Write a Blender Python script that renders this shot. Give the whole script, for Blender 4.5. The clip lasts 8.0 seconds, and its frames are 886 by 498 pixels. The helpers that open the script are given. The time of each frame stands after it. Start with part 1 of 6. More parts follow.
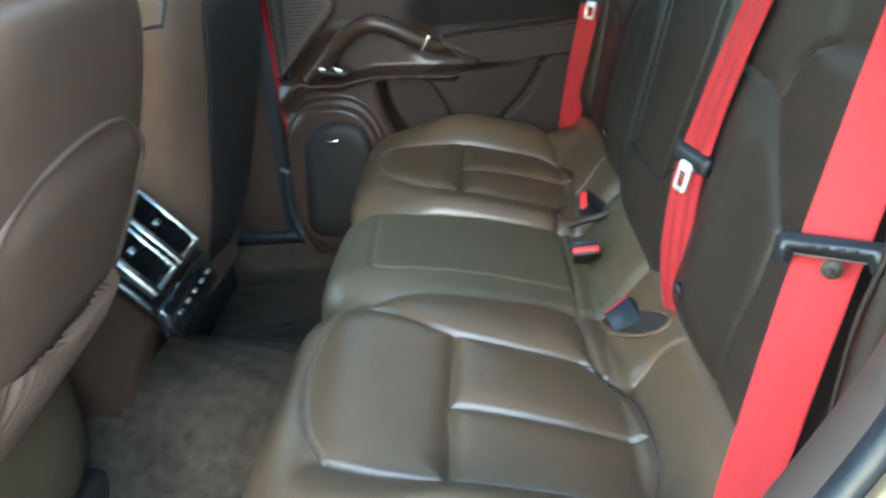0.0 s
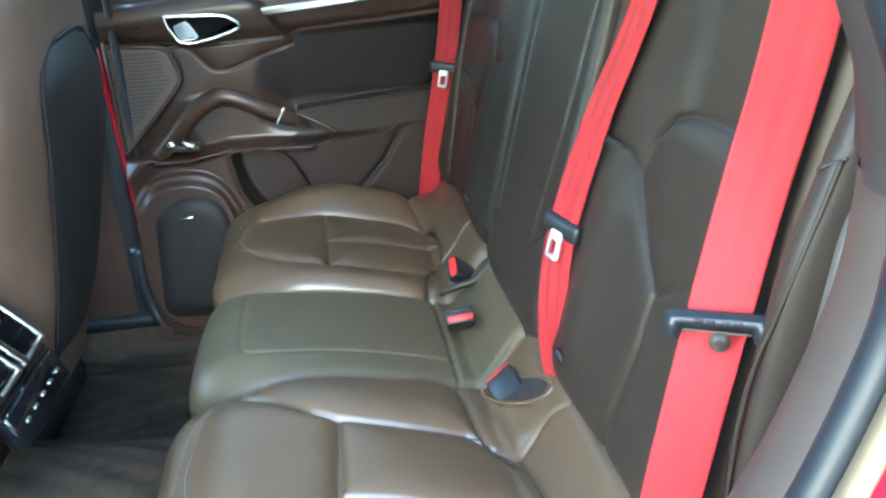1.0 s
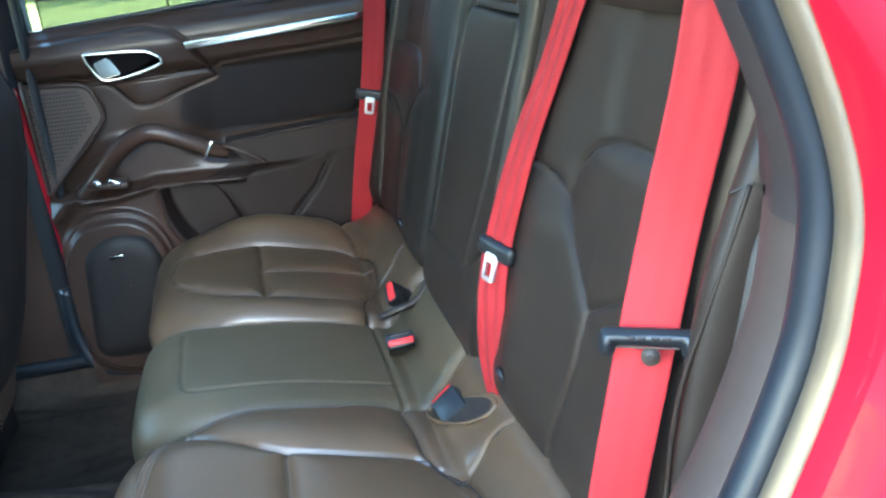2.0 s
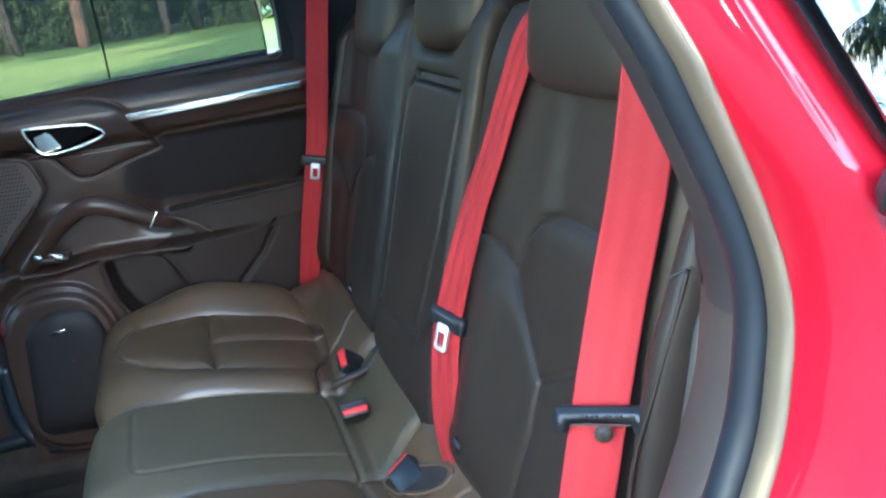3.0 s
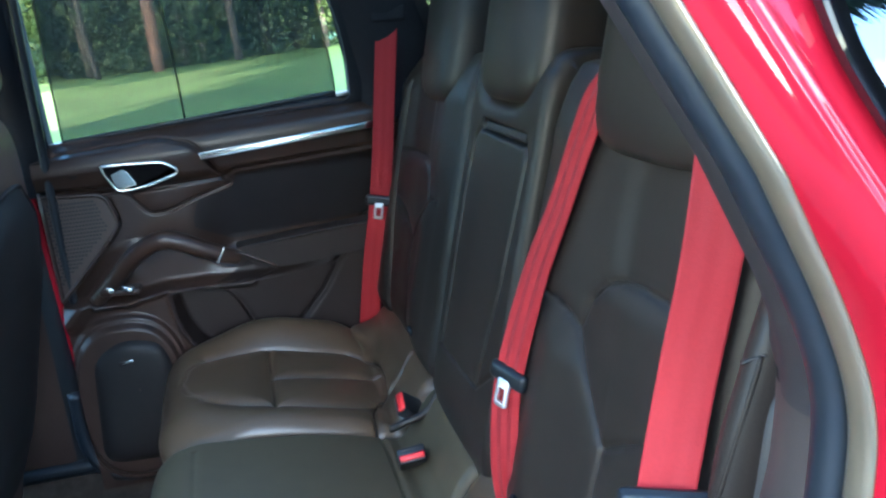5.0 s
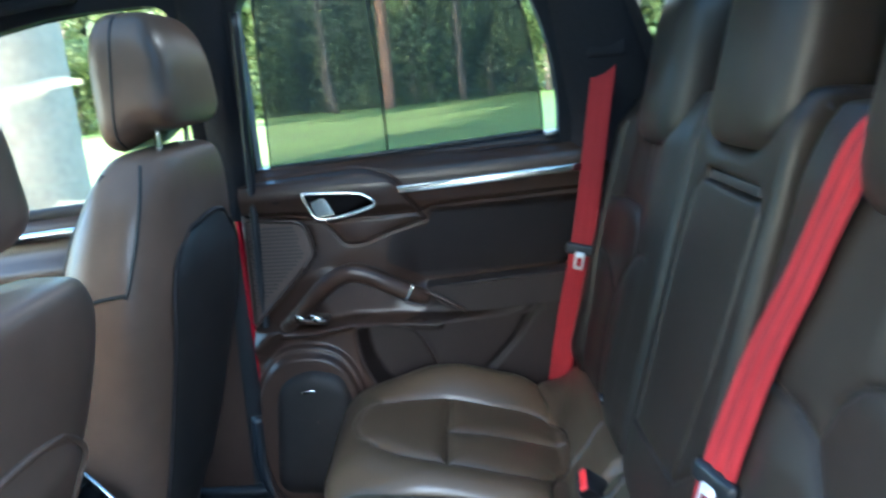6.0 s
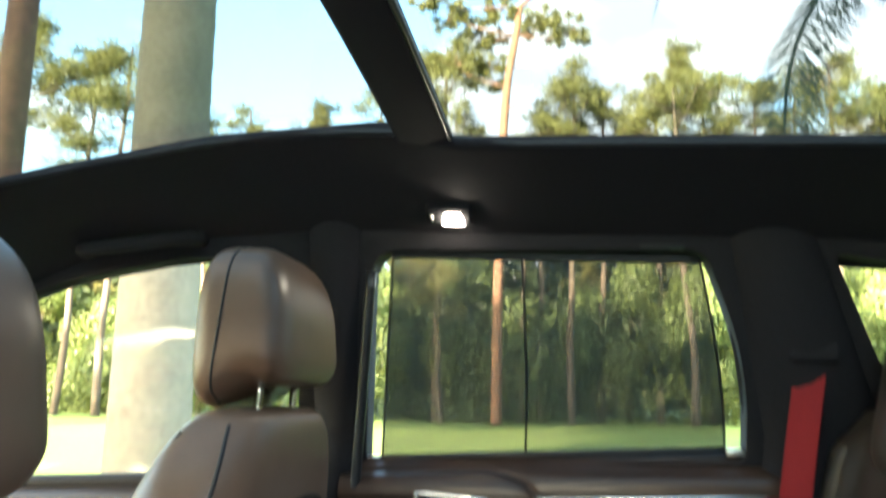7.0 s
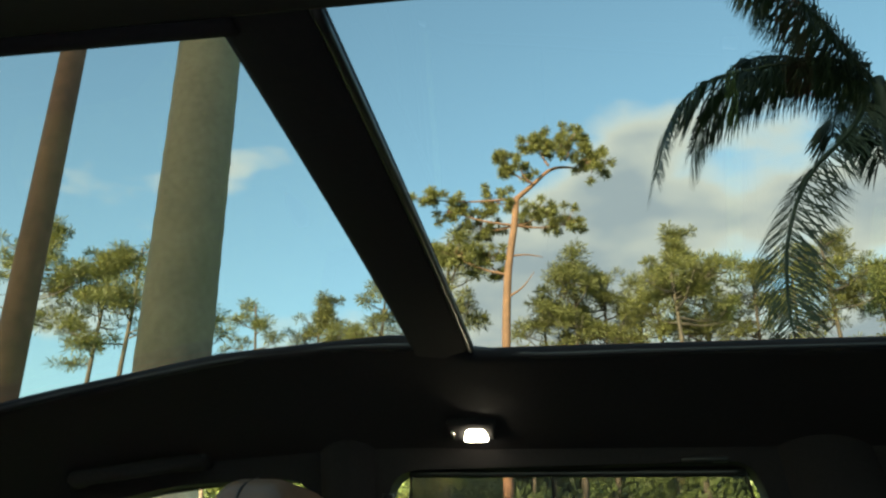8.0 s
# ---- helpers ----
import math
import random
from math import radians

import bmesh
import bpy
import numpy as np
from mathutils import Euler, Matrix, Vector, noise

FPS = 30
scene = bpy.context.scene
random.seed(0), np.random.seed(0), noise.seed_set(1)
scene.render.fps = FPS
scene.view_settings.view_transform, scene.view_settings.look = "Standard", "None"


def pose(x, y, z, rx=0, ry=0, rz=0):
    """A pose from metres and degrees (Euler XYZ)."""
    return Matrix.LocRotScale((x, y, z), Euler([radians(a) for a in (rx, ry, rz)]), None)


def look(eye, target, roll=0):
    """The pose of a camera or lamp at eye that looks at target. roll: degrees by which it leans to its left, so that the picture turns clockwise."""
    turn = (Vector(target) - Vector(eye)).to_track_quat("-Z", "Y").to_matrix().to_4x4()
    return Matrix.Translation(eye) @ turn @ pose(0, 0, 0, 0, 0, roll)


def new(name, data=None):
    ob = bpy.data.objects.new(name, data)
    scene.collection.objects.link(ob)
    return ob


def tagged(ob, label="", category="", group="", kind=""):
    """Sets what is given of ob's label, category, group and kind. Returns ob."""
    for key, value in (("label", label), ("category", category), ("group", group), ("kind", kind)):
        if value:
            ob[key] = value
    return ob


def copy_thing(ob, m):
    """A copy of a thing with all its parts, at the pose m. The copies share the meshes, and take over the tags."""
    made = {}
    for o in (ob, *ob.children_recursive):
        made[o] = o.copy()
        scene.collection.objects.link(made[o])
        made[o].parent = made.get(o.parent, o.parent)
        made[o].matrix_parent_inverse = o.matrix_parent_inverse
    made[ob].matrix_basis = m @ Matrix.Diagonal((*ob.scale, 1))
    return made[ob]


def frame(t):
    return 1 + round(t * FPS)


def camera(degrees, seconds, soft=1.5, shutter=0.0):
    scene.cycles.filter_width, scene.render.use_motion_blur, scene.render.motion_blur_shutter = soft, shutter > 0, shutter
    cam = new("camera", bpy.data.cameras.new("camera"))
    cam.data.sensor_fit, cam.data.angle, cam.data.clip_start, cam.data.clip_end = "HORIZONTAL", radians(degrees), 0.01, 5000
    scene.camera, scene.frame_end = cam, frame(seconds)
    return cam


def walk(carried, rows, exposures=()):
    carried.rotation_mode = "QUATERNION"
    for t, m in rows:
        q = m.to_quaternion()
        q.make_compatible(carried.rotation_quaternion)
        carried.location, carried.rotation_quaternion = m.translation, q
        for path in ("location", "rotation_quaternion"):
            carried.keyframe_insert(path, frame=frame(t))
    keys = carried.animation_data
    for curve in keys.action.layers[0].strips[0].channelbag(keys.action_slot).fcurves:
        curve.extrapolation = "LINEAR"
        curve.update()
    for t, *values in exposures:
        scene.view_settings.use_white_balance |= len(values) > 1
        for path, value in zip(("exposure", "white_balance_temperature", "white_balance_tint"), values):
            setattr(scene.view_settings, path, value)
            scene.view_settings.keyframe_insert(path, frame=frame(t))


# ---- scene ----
cam = camera(57.5, 8.0, soft=2.2, shutter=0.4)
PATH = [
    (0, (0.075, -0.085, 1.382), (-0.055, 1.719, 0.527), -4.6),
    (0.5, (0.058, -0.058, 1.392), (0.179, 1.747, 0.54), -3.0),
    (1, (0.05, -0.056, 1.402), (0.288, 1.782, 0.65), -3.7),
    (2.3, (0.039, -0.077, 1.435), (0.508, 1.733, 0.726), -4.9),
    (2.5, (0.041, -0.073, 1.443), (0.551, 1.737, 0.76), -4.9),
    (3, (0.034, -0.08, 1.461), (0.593, 1.735, 0.833), -5.4),
    (3.5, (0.033, -0.09, 1.483), (0.602, 1.735, 0.895), -6.3),
    (4, (0.03, -0.091, 1.496), (0.577, 1.743, 0.916), -6.2),
    (4.2, (0.03, -0.084, 1.492), (0.564, 1.751, 0.903), -5.6),
    (5.5, (0.043, -0.044, 1.5), (0.289, 1.875, 0.992), -4.8),
    (6, (0.071, 0.063, 1.476), (0.011, 2.018, 1.057), -3.7),
    (6.5, (0.054, 0.208, 1.453), (-0.199, 2.184, 1.275), -2.3),
    (6.7, (0.023, 0.279, 1.428), (-0.252, 2.259, 1.451), -0.8),
    (7, (-0.021, 0.341, 1.419), (-0.326, 2.285, 1.772), 2.6),
    (7.2, (-0.036, 0.373, 1.432), (-0.346, 2.281, 1.946), 4.1),
    (7.5, (-0.05, 0.372, 1.45), (-0.37, 2.231, 2.115), 4.3),
    (7.7, (-0.054, 0.382, 1.465), (-0.372, 2.212, 2.206), 3.4),
    (8, (-0.054, 0.389, 1.471), (-0.361, 2.198, 2.266), 1.1),
]
STOPS = [(0.0, 5.08, 5300, -3), (0.5, 5.46, 5200, -2), (1.0, 5.56, 5100, -2), (2.5, 5.0, 4780, 2), (3.5, 4.66, 4760, 4), (4.0, 4.45, 4760, 5), (5.5, 4.58, 4400, 1), (6.0, 4.74, 4600, 2), (6.5, 4.64, 5250, 5), (7.0, 4.68, 6200, 4), (7.3, 4.05, 6900, -1), (7.5, 3.55, 7200, -6), (8.0, 3.16, 6900, -4)]
walk(cam, [(t, look(eye, target, roll)) for t, eye, target, roll in PATH], STOPS)

# ---- world and sun ----
SUN_EL, SUN_AZ = 10.0, 205.0   # degrees; azimuth clockwise from +y
BANK = (0.17, 0.93, 0.34)
world = bpy.data.worlds.new("sky")
scene.world = world
world.use_nodes = True
wn, wl = world.node_tree.nodes, world.node_tree.links
wn.clear()
w_out = wn.new("ShaderNodeOutputWorld")
w_bg = wn.new("ShaderNodeBackground")
w_bg.inputs["Strength"].default_value = 0.15
sky = wn.new("ShaderNodeTexSky")
sky.sky_type, sky.sun_disc = "NISHITA", False
sky.sun_elevation, sky.sun_rotation = radians(SUN_EL), radians(SUN_AZ)
sky.air_density, sky.dust_density, sky.ozone_density = 1.0, 2.0, 1.0
w_co = wn.new("ShaderNodeTexCoord")
w_map = wn.new("ShaderNodeMapping")
w_map.inputs["Scale"].default_value = (1.0, 1.0, 2.2)
w_noise = wn.new("ShaderNodeTexNoise")
w_noise.inputs["Scale"].default_value = 3.6
w_noise.inputs["Detail"].default_value = 7.0
w_noise.inputs["Roughness"].default_value = 0.5
w_bank = wn.new("ShaderNodeVectorMath")      # a cloud bank low in the sky beyond the pines
w_bank.operation = "DOT_PRODUCT"
w_bank.inputs[1].default_value = Vector(BANK).normalized()
w_near = wn.new("ShaderNodeMapRange")
w_near.inputs["From Min"].default_value, w_near.inputs["From Max"].default_value = 0.93, 0.985
w_near.inputs["To Max"].default_value = 0.24
w_sep = wn.new("ShaderNodeSeparateXYZ")
w_high = wn.new("ShaderNodeMapRange")        # the bank ends half way up; above it the sky is nearly clear
w_high.inputs["From Min"].default_value, w_high.inputs["From Max"].default_value = 0.44, 0.53
w_high.inputs["To Max"].default_value = -0.16
w_sum, w_low = wn.new("ShaderNodeMath"), wn.new("ShaderNodeMath")
w_ramp = wn.new("ShaderNodeValToRGB")
w_ramp.color_ramp.elements[0].position, w_ramp.color_ramp.elements[1].position = 0.57, 0.69
w_mix = wn.new("ShaderNodeMix")
w_mix.data_type = "RGBA"
w_core = wn.new("ShaderNodeMapRange")        # bright rims, greyer cores
w_core.inputs["From Min"].default_value, w_core.inputs["From Max"].default_value = 0.63, 0.80
w_tone = wn.new("ShaderNodeMix")
w_tone.data_type = "RGBA"
w_tone.inputs["A"].default_value = (3.0, 2.5, 2.2, 1)
w_tone.inputs["B"].default_value = (1.45, 1.42, 1.6, 1)
wl.new(w_co.outputs["Generated"], w_map.inputs["Vector"])
wl.new(w_map.outputs["Vector"], w_noise.inputs["Vector"])
wl.new(w_co.outputs["Generated"], w_bank.inputs[0])
wl.new(w_bank.outputs["Value"], w_near.inputs["Value"])
wl.new(w_noise.outputs["Fac"], w_sum.inputs[0])
wl.new(w_co.outputs["Generated"], w_sep.inputs[0])
wl.new(w_sep.outputs["Z"], w_high.inputs["Value"])
wl.new(w_near.outputs[0], w_low.inputs[0])
wl.new(w_high.outputs[0], w_low.inputs[1])
wl.new(w_low.outputs[0], w_sum.inputs[1])
wl.new(w_sum.outputs[0], w_ramp.inputs["Fac"])
wl.new(w_ramp.outputs["Color"], w_mix.inputs["Factor"])
wl.new(sky.outputs["Color"], w_mix.inputs["A"])
wl.new(w_sum.outputs[0], w_core.inputs["Value"])
wl.new(w_core.outputs[0], w_tone.inputs["Factor"])
wl.new(w_tone.outputs["Result"], w_mix.inputs["B"])
wl.new(w_mix.outputs["Result"], w_bg.inputs["Color"])
wl.new(w_bg.outputs["Background"], w_out.inputs["Surface"])

sun = new("sun", bpy.data.lights.new("sun", "SUN"))
sun.data.energy, sun.data.angle, sun.data.color = 5.0, radians(0.6), (1.0, 0.78, 0.55)
_a, _e = radians(SUN_AZ), radians(SUN_EL)
sun.matrix_world = look((60 * math.sin(_a), 60 * math.cos(_a), 60 * math.tan(_e)), (0, 0, 0))


# ---- materials ----
def mat(name, color, rough=0.5, metal=0.0, vary=0.15, grain=60.0, stain=4.0, bump=0.0, bump_scale=300.0, coat=0.0, spec=0.5, each=0.0, sheen=0.0, kind="noise"):
    m = bpy.data.materials.new(name)
    m.use_nodes = True
    n, l = m.node_tree.nodes, m.node_tree.links
    b = n["Principled BSDF"]
    co = n.new("ShaderNodeTexCoord")
    n1, n2 = n.new("ShaderNodeTexNoise"), n.new("ShaderNodeTexNoise")
    n1.inputs["Scale"].default_value, n2.inputs["Scale"].default_value = grain, stain
    n1.inputs["Detail"].default_value, n2.inputs["Detail"].default_value = 3.5, 2
    l.new(co.outputs["Object"], n1.inputs["Vector"])
    l.new(co.outputs["Object"], n2.inputs["Vector"])
    add = n.new("ShaderNodeMath")
    add.operation = "ADD"
    l.new(n1.outputs["Fac"], add.inputs[0])
    l.new(n2.outputs["Fac"], add.inputs[1])
    last = add.outputs[0]
    if each:
        oi = n.new("ShaderNodeObjectInfo")
        ma = n.new("ShaderNodeMath")
        ma.operation = "MULTIPLY_ADD"
        ma.inputs[1].default_value = each
        l.new(oi.outputs["Random"], ma.inputs[0])
        l.new(last, ma.inputs[2])
        last = ma.outputs[0]
    mr = n.new("ShaderNodeMapRange")
    mr.inputs["From Min"].default_value, mr.inputs["From Max"].default_value = 0.5, 1.5 + each
    mr.inputs["To Min"].default_value, mr.inputs["To Max"].default_value = 1 - vary, 1 + vary
    l.new(last, mr.inputs["Value"])
    mx = n.new("ShaderNodeVectorMath")
    mx.operation = "SCALE"
    mx.inputs[0].default_value = color
    l.new(mr.outputs[0], mx.inputs["Scale"])
    l.new(mx.outputs[0], b.inputs["Base Color"])
    rr = n.new("ShaderNodeMapRange")
    rr.inputs["From Min"].default_value, rr.inputs["From Max"].default_value = 0.3, 0.7
    rr.inputs["To Min"].default_value, rr.inputs["To Max"].default_value = max(rough - 0.06, 0.02), min(rough + 0.06, 1)
    mr.clamp = rr.clamp = False
    b.inputs["Roughness"].default_value = rough
    if rough > 0.55:
        l.new(n2.outputs["Fac"], rr.inputs["Value"])
        l.new(rr.outputs[0], b.inputs["Roughness"])
    b.inputs["Metallic"].default_value = metal
    b.inputs["Specular IOR Level"].default_value = spec
    b.inputs["Coat Weight"].default_value = coat
    b.inputs["Coat Roughness"].default_value = 0.03
    b.inputs["Sheen Weight"].default_value = sheen
    if bump:
        t = n.new("ShaderNodeTexVoronoi" if kind == "leather" else "ShaderNodeTexNoise")
        t.inputs["Scale"].default_value = bump_scale
        l.new(co.outputs["Object"], t.inputs["Vector"])
        bp = n.new("ShaderNodeBump")
        bp.inputs["Strength"].default_value, bp.inputs["Distance"].default_value = bump, 0.001
        l.new(t.outputs["Distance" if kind == "leather" else "Fac"], bp.inputs["Height"])
        l.new(bp.outputs[0], b.inputs["Normal"])
    return m


def glass(name, tint, gloss_rough=0.01, low=0.035, high=0.6):
    m = bpy.data.materials.new(name)
    m.use_nodes = True
    n, l = m.node_tree.nodes, m.node_tree.links
    n.clear()
    out, mix = n.new("ShaderNodeOutputMaterial"), n.new("ShaderNodeMixShader")
    tr, gl, fr = n.new("ShaderNodeBsdfTransparent"), n.new("ShaderNodeBsdfGlossy"), n.new("ShaderNodeLayerWeight")
    tr.inputs["Color"].default_value = (*tint, 1)
    gl.inputs["Roughness"].default_value = gloss_rough
    pw, ma = n.new("ShaderNodeMath"), n.new("ShaderNodeMath")
    pw.operation, ma.operation = "POWER", "MULTIPLY_ADD"
    pw.inputs[1].default_value = 5.0
    ma.inputs[1].default_value, ma.inputs[2].default_value = high, low
    l.new(fr.outputs["Facing"], pw.inputs[0])
    l.new(pw.outputs[0], ma.inputs[0])
    l.new(ma.outputs[0], mix.inputs[0])
    l.new(tr.outputs[0], mix.inputs[1])
    l.new(gl.outputs[0], mix.inputs[2])
    l.new(mix.outputs[0], out.inputs["Surface"])
    return m


def screen_cloth(name, color, open_part):
    m = bpy.data.materials.new(name)
    m.use_nodes = True
    n, l = m.node_tree.nodes, m.node_tree.links
    n.clear()
    out, mix = n.new("ShaderNodeOutputMaterial"), n.new("ShaderNodeMixShader")
    tr, df = n.new("ShaderNodeBsdfTransparent"), n.new("ShaderNodeBsdfDiffuse")
    df.inputs["Color"].default_value = (*color, 1)
    mix.inputs[0].default_value = 1 - open_part
    l.new(tr.outputs[0], mix.inputs[1])
    l.new(df.outputs[0], mix.inputs[2])
    l.new(mix.outputs[0], out.inputs["Surface"])
    return m


def glow(name, color, strength):
    m = bpy.data.materials.new(name)
    m.use_nodes = True
    b = m.node_tree.nodes["Principled BSDF"]
    b.inputs["Emission Color"].default_value = (*color, 1)
    b.inputs["Emission Strength"].default_value = strength
    return m


def leafy(name, color, vary=0.5, trans=0.25):
    m = mat(name, color, rough=0.6, vary=vary, grain=3.0, stain=0.6, each=0.4)
    n, l = m.node_tree.nodes, m.node_tree.links
    b = n["Principled BSDF"]
    out = n["Material Output"]
    t, mix = n.new("ShaderNodeBsdfTranslucent"), n.new("ShaderNodeMixShader")
    t.inputs["Color"].default_value = (color[0] * 1.6, color[1] * 1.5, color[2], 1)
    mix.inputs[0].default_value = trans
    l.new(b.outputs[0], mix.inputs[1])
    l.new(t.outputs[0], mix.inputs[2])
    l.new(mix.outputs[0], out.inputs["Surface"])
    return m


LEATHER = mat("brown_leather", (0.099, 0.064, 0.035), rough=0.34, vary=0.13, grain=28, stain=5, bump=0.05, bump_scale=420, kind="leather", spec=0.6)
# front seats: chestnut leather, its colour raised for the light from the door
LEATHER_FRONT = mat("door_lit_chestnut_leather", (0.165, 0.100, 0.066), rough=0.36, vary=0.13, grain=28, stain=5, bump=0.05, bump_scale=420, kind="leather", spec=0.4)
# backrests and bolsters: the cushions' leather, with cabin shade put into its colour
LEATHER_BACK = mat("shaded_brown_leather", (0.030, 0.0228, 0.0172), rough=0.42, vary=0.14, grain=28, stain=5, bump=0.05, bump_scale=420, kind="leather", spec=0.34)
LEATHER_SIDE = mat("shaded_side_leather", (0.028, 0.0210, 0.0163), rough=0.40, vary=0.14, grain=28, stain=5, bump=0.05, bump_scale=420, kind="leather", spec=0.18)
LEATHER_MID = mat("olive_brown_leather", (0.092, 0.071, 0.040), rough=0.42, vary=0.13, grain=28, stain=5, bump=0.05, bump_scale=420, kind="leather", spec=0.36)
SEATSHELL = mat("black_seat_shell", (0.030, 0.0250, 0.0225), rough=0.48, vary=0.2, bump=0.2, bump_scale=500)
TRIM = mat("espresso_trim", (0.047, 0.027, 0.0185), rough=0.32, vary=0.15, grain=24, bump=0.04, bump_scale=400, spec=0.38)
TRIM_DARK = mat("dark_espresso_trim", (0.023, 0.0185, 0.0180), rough=0.38, vary=0.15, grain=24, bump=0.04, bump_scale=400, spec=0.38)
TRIM_LOW = mat("charcoal_brown_trim", (0.025, 0.0165, 0.0135), rough=0.5, vary=0.15, grain=24, bump=0.06, bump_scale=400, spec=0.25)
PILLAR_LOW = mat("warm_grey_trim_plastic", (0.055, 0.040, 0.032), rough=0.55, vary=0.1, grain=30, bump=0.06, bump_scale=500, spec=0.25)
PILLAR = mat("pillar_trim_plastic", (0.034, 0.027, 0.0245), rough=0.6, vary=0.1, grain=30, bump=0.06, bump_scale=500, spec=0.18)
HEADLINER = mat("black_headliner_cloth", (0.025, 0.0235, 0.027), rough=0.95, vary=0.2, grain=200, bump=0.4, bump_scale=900, spec=0.2)
LATCH = mat("latch_steel", (0.88, 0.88, 0.86), rough=0.4, metal=0.45, vary=0.05)
PAVING = mat("pale_bounce_concrete", (0.24, 0.215, 0.19), rough=0.9, vary=0.25, grain=12, stain=0.7, bump=0.5, bump_scale=60)
CARPET = mat("brown_carpet", (0.050, 0.036, 0.025), rough=1.0, vary=0.7, grain=45, stain=6, bump=1.0, bump_scale=900, spec=0.2)
STITCH = mat("taupe_thread", (0.15, 0.125, 0.10), rough=0.7, vary=0.1)
SEAM = mat("sunk_seam_leather", (0.022, 0.017, 0.014), rough=0.6, vary=0.1)
PAINT = mat("red_car_paint", (0.325, 0.0050, 0.0165), rough=0.36, vary=0.03, coat=0.6, spec=0.06)
WEBBING = mat("red_webbing", (0.315, 0.0145, 0.0185), rough=0.65, vary=0.12, grain=300, stain=12, bump=0.3, bump_scale=900, sheen=0.08, spec=0.3)
BLACKPLASTIC = mat("black_plastic", (0.014, 0.015, 0.017), rough=0.35, vary=0.15, bump=0.1, bump_scale=900)
GLOSSBLACK = mat("gloss_black_plastic", (0.008, 0.008, 0.009), rough=0.1, vary=0.1, coat=0.6)
REDPLASTIC = mat("red_button_plastic", (0.75, 0.03, 0.03), rough=0.4, vary=0.08)
CHROME = mat("satin_chrome", (0.84, 0.80, 0.74), rough=0.2, metal=1.0, vary=0.05)
STEEL = mat("brushed_aluminium", (0.72, 0.70, 0.66), rough=0.3, metal=1.0, vary=0.08, grain=300)
PEWTER = mat("pewter_button", (0.055, 0.045, 0.035), rough=0.5, metal=0.3, vary=0.1)
RUBBER = mat("black_door_rubber", (0.017, 0.019, 0.023), rough=0.36, vary=0.2, grain=40)
LIPSEAL = mat("tan_door_lip", (0.31, 0.24, 0.155), rough=0.28, metal=0.7, vary=0.12, grain=30, stain=6)
MESHGRILLE = mat("speaker_grille", (0.085, 0.056, 0.041), rough=0.42, vary=0.12)
SPEAKER = mat("speaker_cloth", (0.016, 0.0130, 0.0118), rough=0.55, vary=0.2, grain=60, bump=0.3, bump_scale=700, spec=0.3)
HOLE = mat("speaker_hole", (0.006, 0.005, 0.005), rough=0.9, vary=0.1, spec=0.1)
LEVER = mat("brushed_lever", (0.62, 0.58, 0.50), rough=0.26, metal=1.0, vary=0.08)
GLASS = glass("clear_glass", (0.93, 0.96, 0.94))
ROOFGLASS = glass("roof_glass", (0.188, 0.230, 0.234), low=0.025, high=0.4)
PRIVACY = glass("dark_privacy_glass", (0.03, 0.03, 0.03), low=0.42, high=0.75)
SHADE = screen_cloth("blind_mesh_cloth", (0.050, 0.064, 0.068), 0.165)
LAMPLENS = glow("lit_lamp_lens", (1.0, 0.86, 0.68), 6.0)
GRASS = mat("lawn_grass", (0.20, 0.25, 0.035), rough=0.9, vary=0.4, grain=6.0, stain=0.25, bump=1.0, bump_scale=30)
BARK_TALL = mat("orange_pine_bark", (0.205, 0.105, 0.066), rough=0.95, vary=0.4, grain=7, stain=1.5, bump=1.0, bump_scale=25)
BARK_PINE = mat("pine_bark", (0.085, 0.064, 0.050), rough=0.95, vary=0.5, grain=7, stain=1.5, bump=1.0, bump_scale=25, each=0.3)
BARK_PALM = mat("grey_palm_trunk", (0.25, 0.19, 0.135), rough=0.9, vary=0.3, grain=14, stain=2.5, bump=0.6, bump_scale=40)
NEEDLES = leafy("pine_needles", (0.14, 0.135, 0.042))
LEAVES = leafy("understory_leaves", (0.075, 0.10, 0.028), vary=0.7)
# frond green darkened: the palm's shade is in this colour
FROND = leafy("shaded_palm_frond", (0.020, 0.036, 0.022), vary=0.3)
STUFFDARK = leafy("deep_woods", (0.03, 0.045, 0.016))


# ---- mesh helpers ----
C = 1.09          # the car's middle line, in y


def part(name, bm, material, parent=None, label="", smooth=True):
    me = bpy.data.meshes.new(name)
    bm.to_mesh(me)
    bm.free()
    return linked(name, me, material, parent, label, smooth)


def linked(name, me, material, parent=None, label="", smooth=True):
    if material:
        me.materials.append(material)
    if smooth:
        me.polygons.foreach_set("use_smooth", [True] * len(me.polygons))
    ob = new(name, me)
    if parent:
        ob.parent = parent
        ob.matrix_parent_inverse = parent.matrix_basis.inverted()
    if label:
        tagged(ob, label)
    return ob


def thing(name, at, label, category, group="", kind=""):
    ob = new(name)
    ob.empty_display_size = 0.05
    ob.matrix_basis = pose(*at)
    bpy.context.view_layer.update()
    return tagged(ob, label, category, group, kind)


